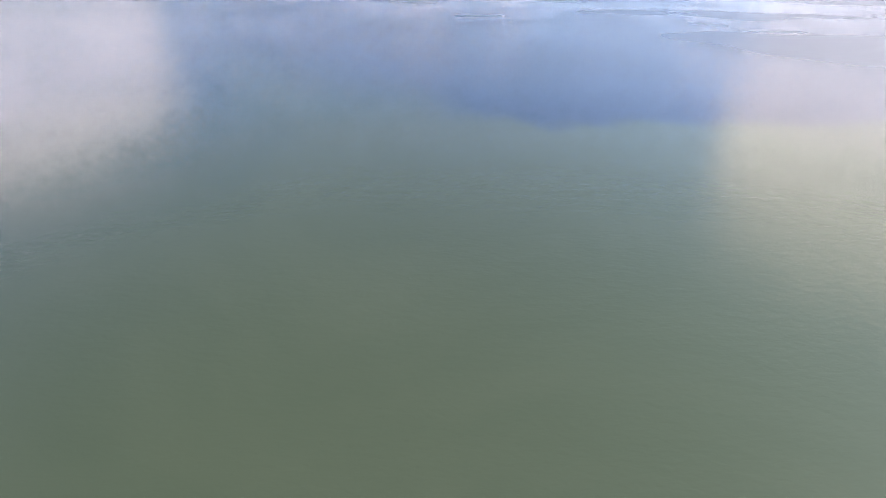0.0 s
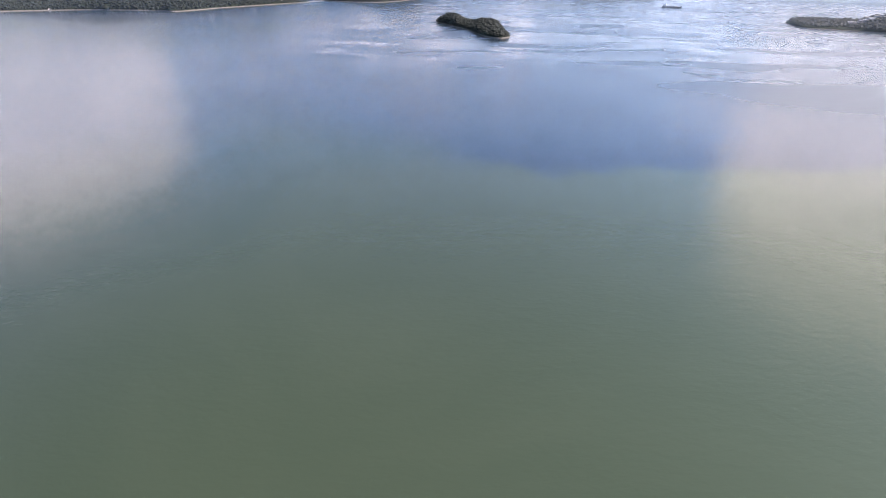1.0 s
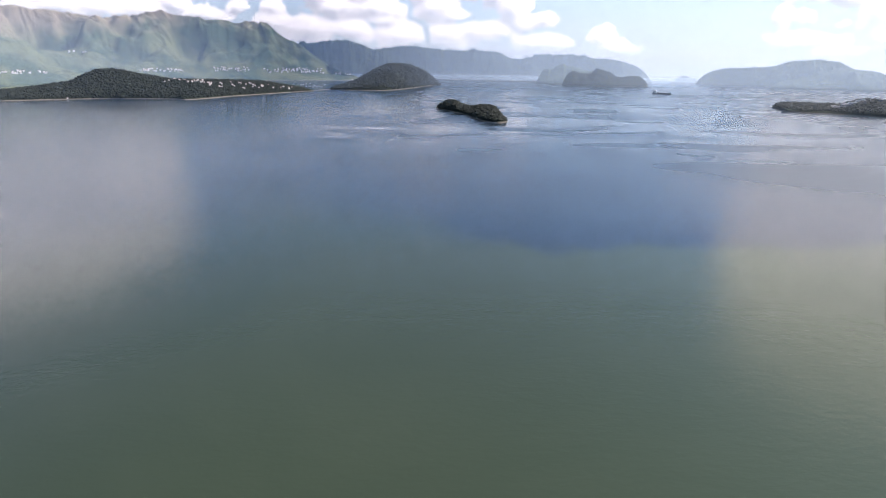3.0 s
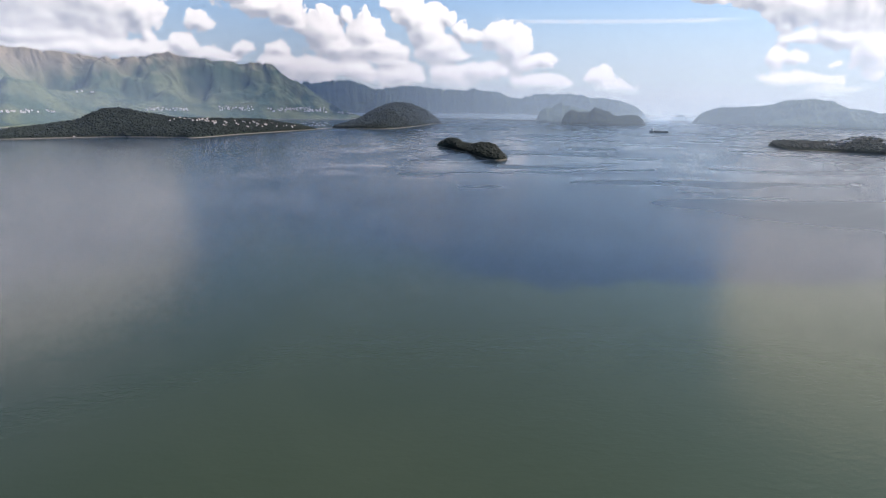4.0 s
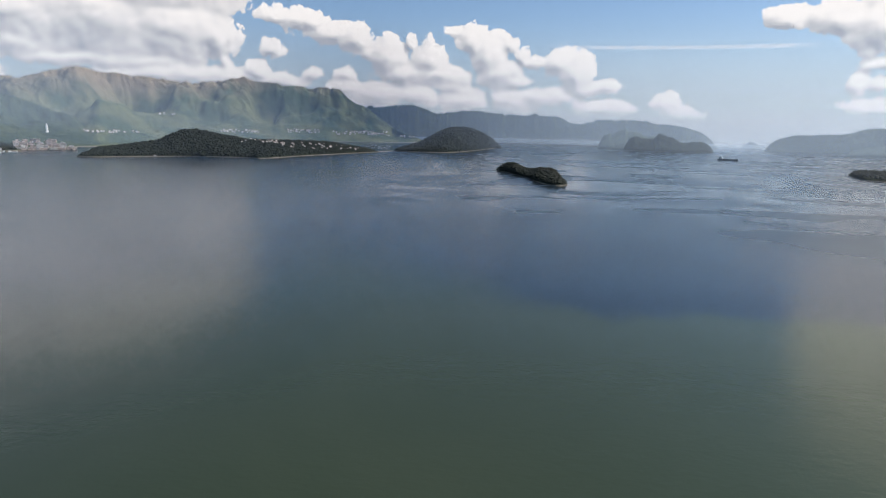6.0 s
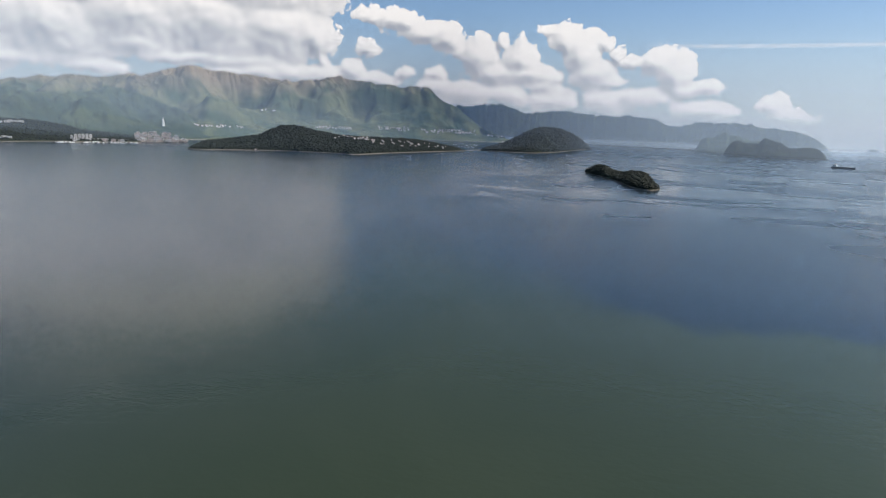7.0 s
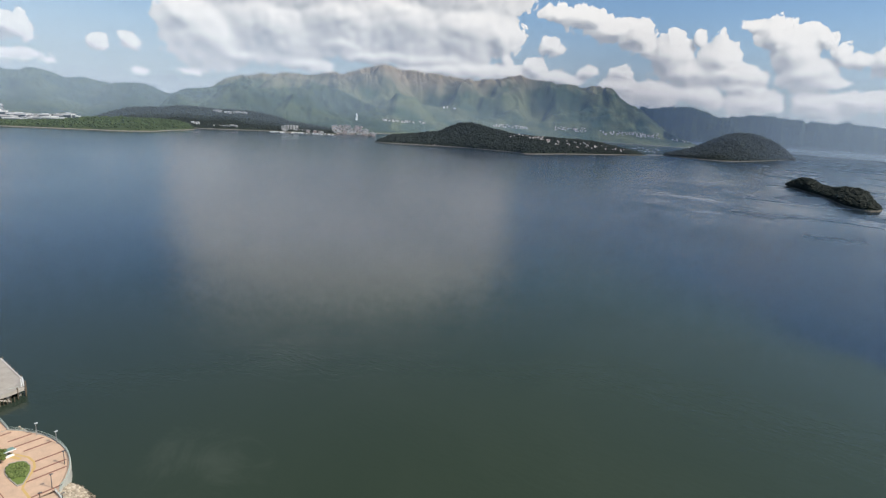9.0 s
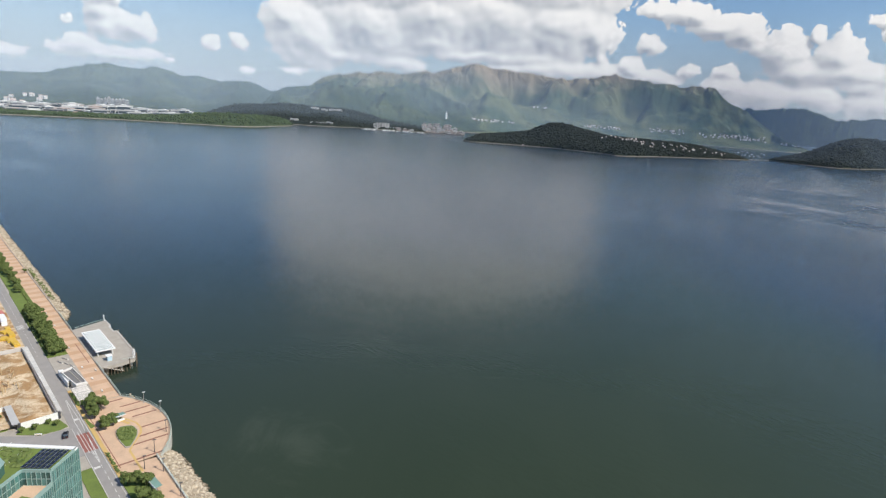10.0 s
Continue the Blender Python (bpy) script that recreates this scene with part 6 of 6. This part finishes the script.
part("funnel", add_rod(bmesh.new(), (-38, 0, 6), (-38.5, 0, 18), 1.8, 1.5), HULL_GREY, ship)
part("mast", add_rod(bmesh.new(), (-31, 0, 17), (-31, 0, 27), 0.6, 0.3, 6), STEEL, ship)
part("mast", add_rod(bmesh.new(), (30, 0, 7), (30, 0, 17), 0.6, 0.3, 6), STEEL, ship)
for k in range(4):
    part("hatch", box(-20 + k * 12, -4.5, 6.3, -10 + k * 12, 4.5, 8.3, 0.2), GREY_WALL, ship)
x, y = polar(-26.4, 3785)
barge = thing("barge", pose(x, y, 0, 0, 0, -26), "low dark barge lying at anchor", "barge")
part("hull", hull(bmesh.new(), 58, 14, 3.2, 0.5, 0.06), HULL_GREY, barge)
part("cabin", box(-22, -4, 3.0, -14, 4, 6.5, 0.2), GREY_WALL, barge)
part("coaming", box(-10, -5, 3.0, 24, 5, 4.6, 0.2), HULL_GREY, barge)
random.seed(44)
RAFT = m_plain("raft_timber", (0.09, 0.085, 0.075), 0.8, 0.2, 0.2)
for k in range(16):
    x, y = polar(random.uniform(11.2, 14.0), random.uniform(3250, 3800))
    t = thing("fish_raft", pose(x, y, 0, 0, 0, random.uniform(0, 180)), "dark floating fish farm raft with a hut", "raft", "fish rafts")
    part("deck", box(-11, -7, -0.4, 11, 7, 0.7, 0.1), RAFT, t)
    part("hut", box(-7, -3, 0.7, -1, 3, 3.6, 0.1), GREY_WALL, t)
for k in range(60):
    x, y = polar(random.uniform(42.4, 48.3), random.uniform(2790, 2890))
    t = thing("motor_boat", pose(x, y, 0, 0, 0, random.uniform(0, 360)), "small white motor boat moored in the marina", "boat", "moored boats")
    part("hull", hull(bmesh.new(), random.uniform(9, 14), 3.6, 1.5, 0.5, 0.35), WHITE, t)
    part("cabin", box(-2.5, -1.2, 1.4, 1.5, 1.2, 2.8, 0.15), GLASS_DARK if k % 3 == 0 else WHITE, t)
for k in range(5):
    b = 47.8 - k * 1.3
    x, y = polar(b, 2845)
    t = thing("breakwater", pose(x, y, 0, 0, 0, b + 4), "low dark marina breakwater", "breakwater", "marina breakwaters")
    part("mole", box(-24, -3, -1.5, 24, 3, 1.6, 0.6), SHORE, t)
rng_t = np.random.default_rng(50)
pts = [(*polar(b, 2895 + rng_t.uniform(-8, 8) + (12.4 - b) * 75), 0.4) for b in rng_t.uniform(10.9, 12.5, 46)]
heap("causeway_rocks", pts, rng_t.uniform(2, 5, 46), SHORE, "line of low rocks between the two islands", "rocks", 0.3, 0.5, ICO1, 51)


# ---- woods on the islands ----
def woods(pts, count, lo, hi, seed, label, floor=4.0, mat=None):
    rng = np.random.default_rng(seed)
    c, r, _ = pts.shape
    i, j = rng.uniform(0, c - 1.001, count * 2), rng.uniform(0, (r - 1.001) * 0.9, count * 2)
    a, b = i.astype(int), j.astype(int)
    fi, fj = (i - a)[:, None], (j - b)[:, None]
    p = (pts[a, b] * (1 - fi) + pts[a + 1, b] * fi) * (1 - fj) + (pts[a, b + 1] * (1 - fi) + pts[a + 1, b + 1] * fi) * fj
    p = p[p[:, 2] > floor][:count]
    size = rng.uniform(lo, hi, len(p)) * np.where(rng.random(len(p)) < 0.12, 1.5, 1.0)
    p[:, 2] += size * 0.15
    heap("woods", p, size, mat or FOLIAGE_SHADED, label, "woods", 0.35, 0.8, ICO1, seed)


# island woods take the leaves that have shade in their colour
woods(SMALL_PTS, 3600, 1.8, 4.2, 81, "dense trees painted in cloud shade on the small island", 4.0)
woods(BIG_PTS, 13000, 2.4, 5.2, 82, "dense trees painted in cloud shade on the long island", 5.0)
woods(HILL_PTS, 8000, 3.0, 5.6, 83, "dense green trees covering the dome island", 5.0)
woods(RIGHT_PTS, 3600, 2.2, 4.4, 84, "trees painted in dark shade on the low island", 7.0)
# lighter leaves here, with the spit's sunlight in their colour
woods(SPIT_PTS, 5000, 2.6, 5.4, 85, "green trees covering the wooded spit", 5.5, m_leaf("sunlit_spit_foliage", (0.022, 0.042, 0.016), (0.060, 0.085, 0.030)))
woods(HEAD_PTS, 7000, 3.0, 6.0, 86, "trees on the hillside, painted dark for cloud shade", 6.0)

# ---- added sheets standing in for haze ----
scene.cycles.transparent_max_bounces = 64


def m_haze(name, strength, from_b=None, to_b=None, pale_foot=0.0):
    """Thin added sheet standing in for haze: lets nearly all light through; densest near the water, gone high up."""
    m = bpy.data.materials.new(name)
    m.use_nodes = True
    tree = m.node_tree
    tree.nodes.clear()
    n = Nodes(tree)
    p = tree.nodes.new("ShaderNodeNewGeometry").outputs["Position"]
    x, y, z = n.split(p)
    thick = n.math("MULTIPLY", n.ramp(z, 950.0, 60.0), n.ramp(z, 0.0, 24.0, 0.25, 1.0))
    # pale foot added to pass for the far water strip, fitted to the camera's view
    if pale_foot:
        thick = n.math("ADD", thick, n.ramp(z, 62.0, 30.0, 0.0, pale_foot))
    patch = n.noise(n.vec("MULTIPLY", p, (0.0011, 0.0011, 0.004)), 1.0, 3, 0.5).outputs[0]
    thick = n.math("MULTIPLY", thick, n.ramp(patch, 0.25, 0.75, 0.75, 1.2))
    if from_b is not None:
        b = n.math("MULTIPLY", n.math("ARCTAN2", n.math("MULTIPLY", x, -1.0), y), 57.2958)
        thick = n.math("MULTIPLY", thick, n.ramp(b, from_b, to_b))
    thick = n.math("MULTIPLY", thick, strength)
    # normals set upright so the sheets brighten evenly; sunlight from behind is dimmed
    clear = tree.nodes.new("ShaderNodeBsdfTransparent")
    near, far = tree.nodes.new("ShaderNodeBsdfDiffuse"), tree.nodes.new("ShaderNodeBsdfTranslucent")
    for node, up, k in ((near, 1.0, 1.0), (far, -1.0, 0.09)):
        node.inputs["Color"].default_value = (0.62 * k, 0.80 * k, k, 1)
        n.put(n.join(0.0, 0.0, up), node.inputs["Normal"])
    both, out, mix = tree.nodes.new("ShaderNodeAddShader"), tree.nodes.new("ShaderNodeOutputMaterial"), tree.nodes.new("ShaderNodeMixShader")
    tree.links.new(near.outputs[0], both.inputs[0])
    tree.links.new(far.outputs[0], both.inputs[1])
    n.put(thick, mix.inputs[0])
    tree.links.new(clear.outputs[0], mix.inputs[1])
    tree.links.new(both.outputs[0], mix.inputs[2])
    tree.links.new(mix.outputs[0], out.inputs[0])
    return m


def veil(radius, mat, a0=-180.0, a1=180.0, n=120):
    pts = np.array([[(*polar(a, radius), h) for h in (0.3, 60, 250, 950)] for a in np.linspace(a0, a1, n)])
    grid_mesh("haze", pts, mat, "thin pale blue sheet standing in for haze over the far water", "haze")


# strengths of the added haze sheets, tuned by distance and bearing
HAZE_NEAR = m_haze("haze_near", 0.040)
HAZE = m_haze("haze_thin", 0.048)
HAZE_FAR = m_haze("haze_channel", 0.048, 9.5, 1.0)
HAZE_BACK = m_haze("haze_back", 0.105, pale_foot=2.0)
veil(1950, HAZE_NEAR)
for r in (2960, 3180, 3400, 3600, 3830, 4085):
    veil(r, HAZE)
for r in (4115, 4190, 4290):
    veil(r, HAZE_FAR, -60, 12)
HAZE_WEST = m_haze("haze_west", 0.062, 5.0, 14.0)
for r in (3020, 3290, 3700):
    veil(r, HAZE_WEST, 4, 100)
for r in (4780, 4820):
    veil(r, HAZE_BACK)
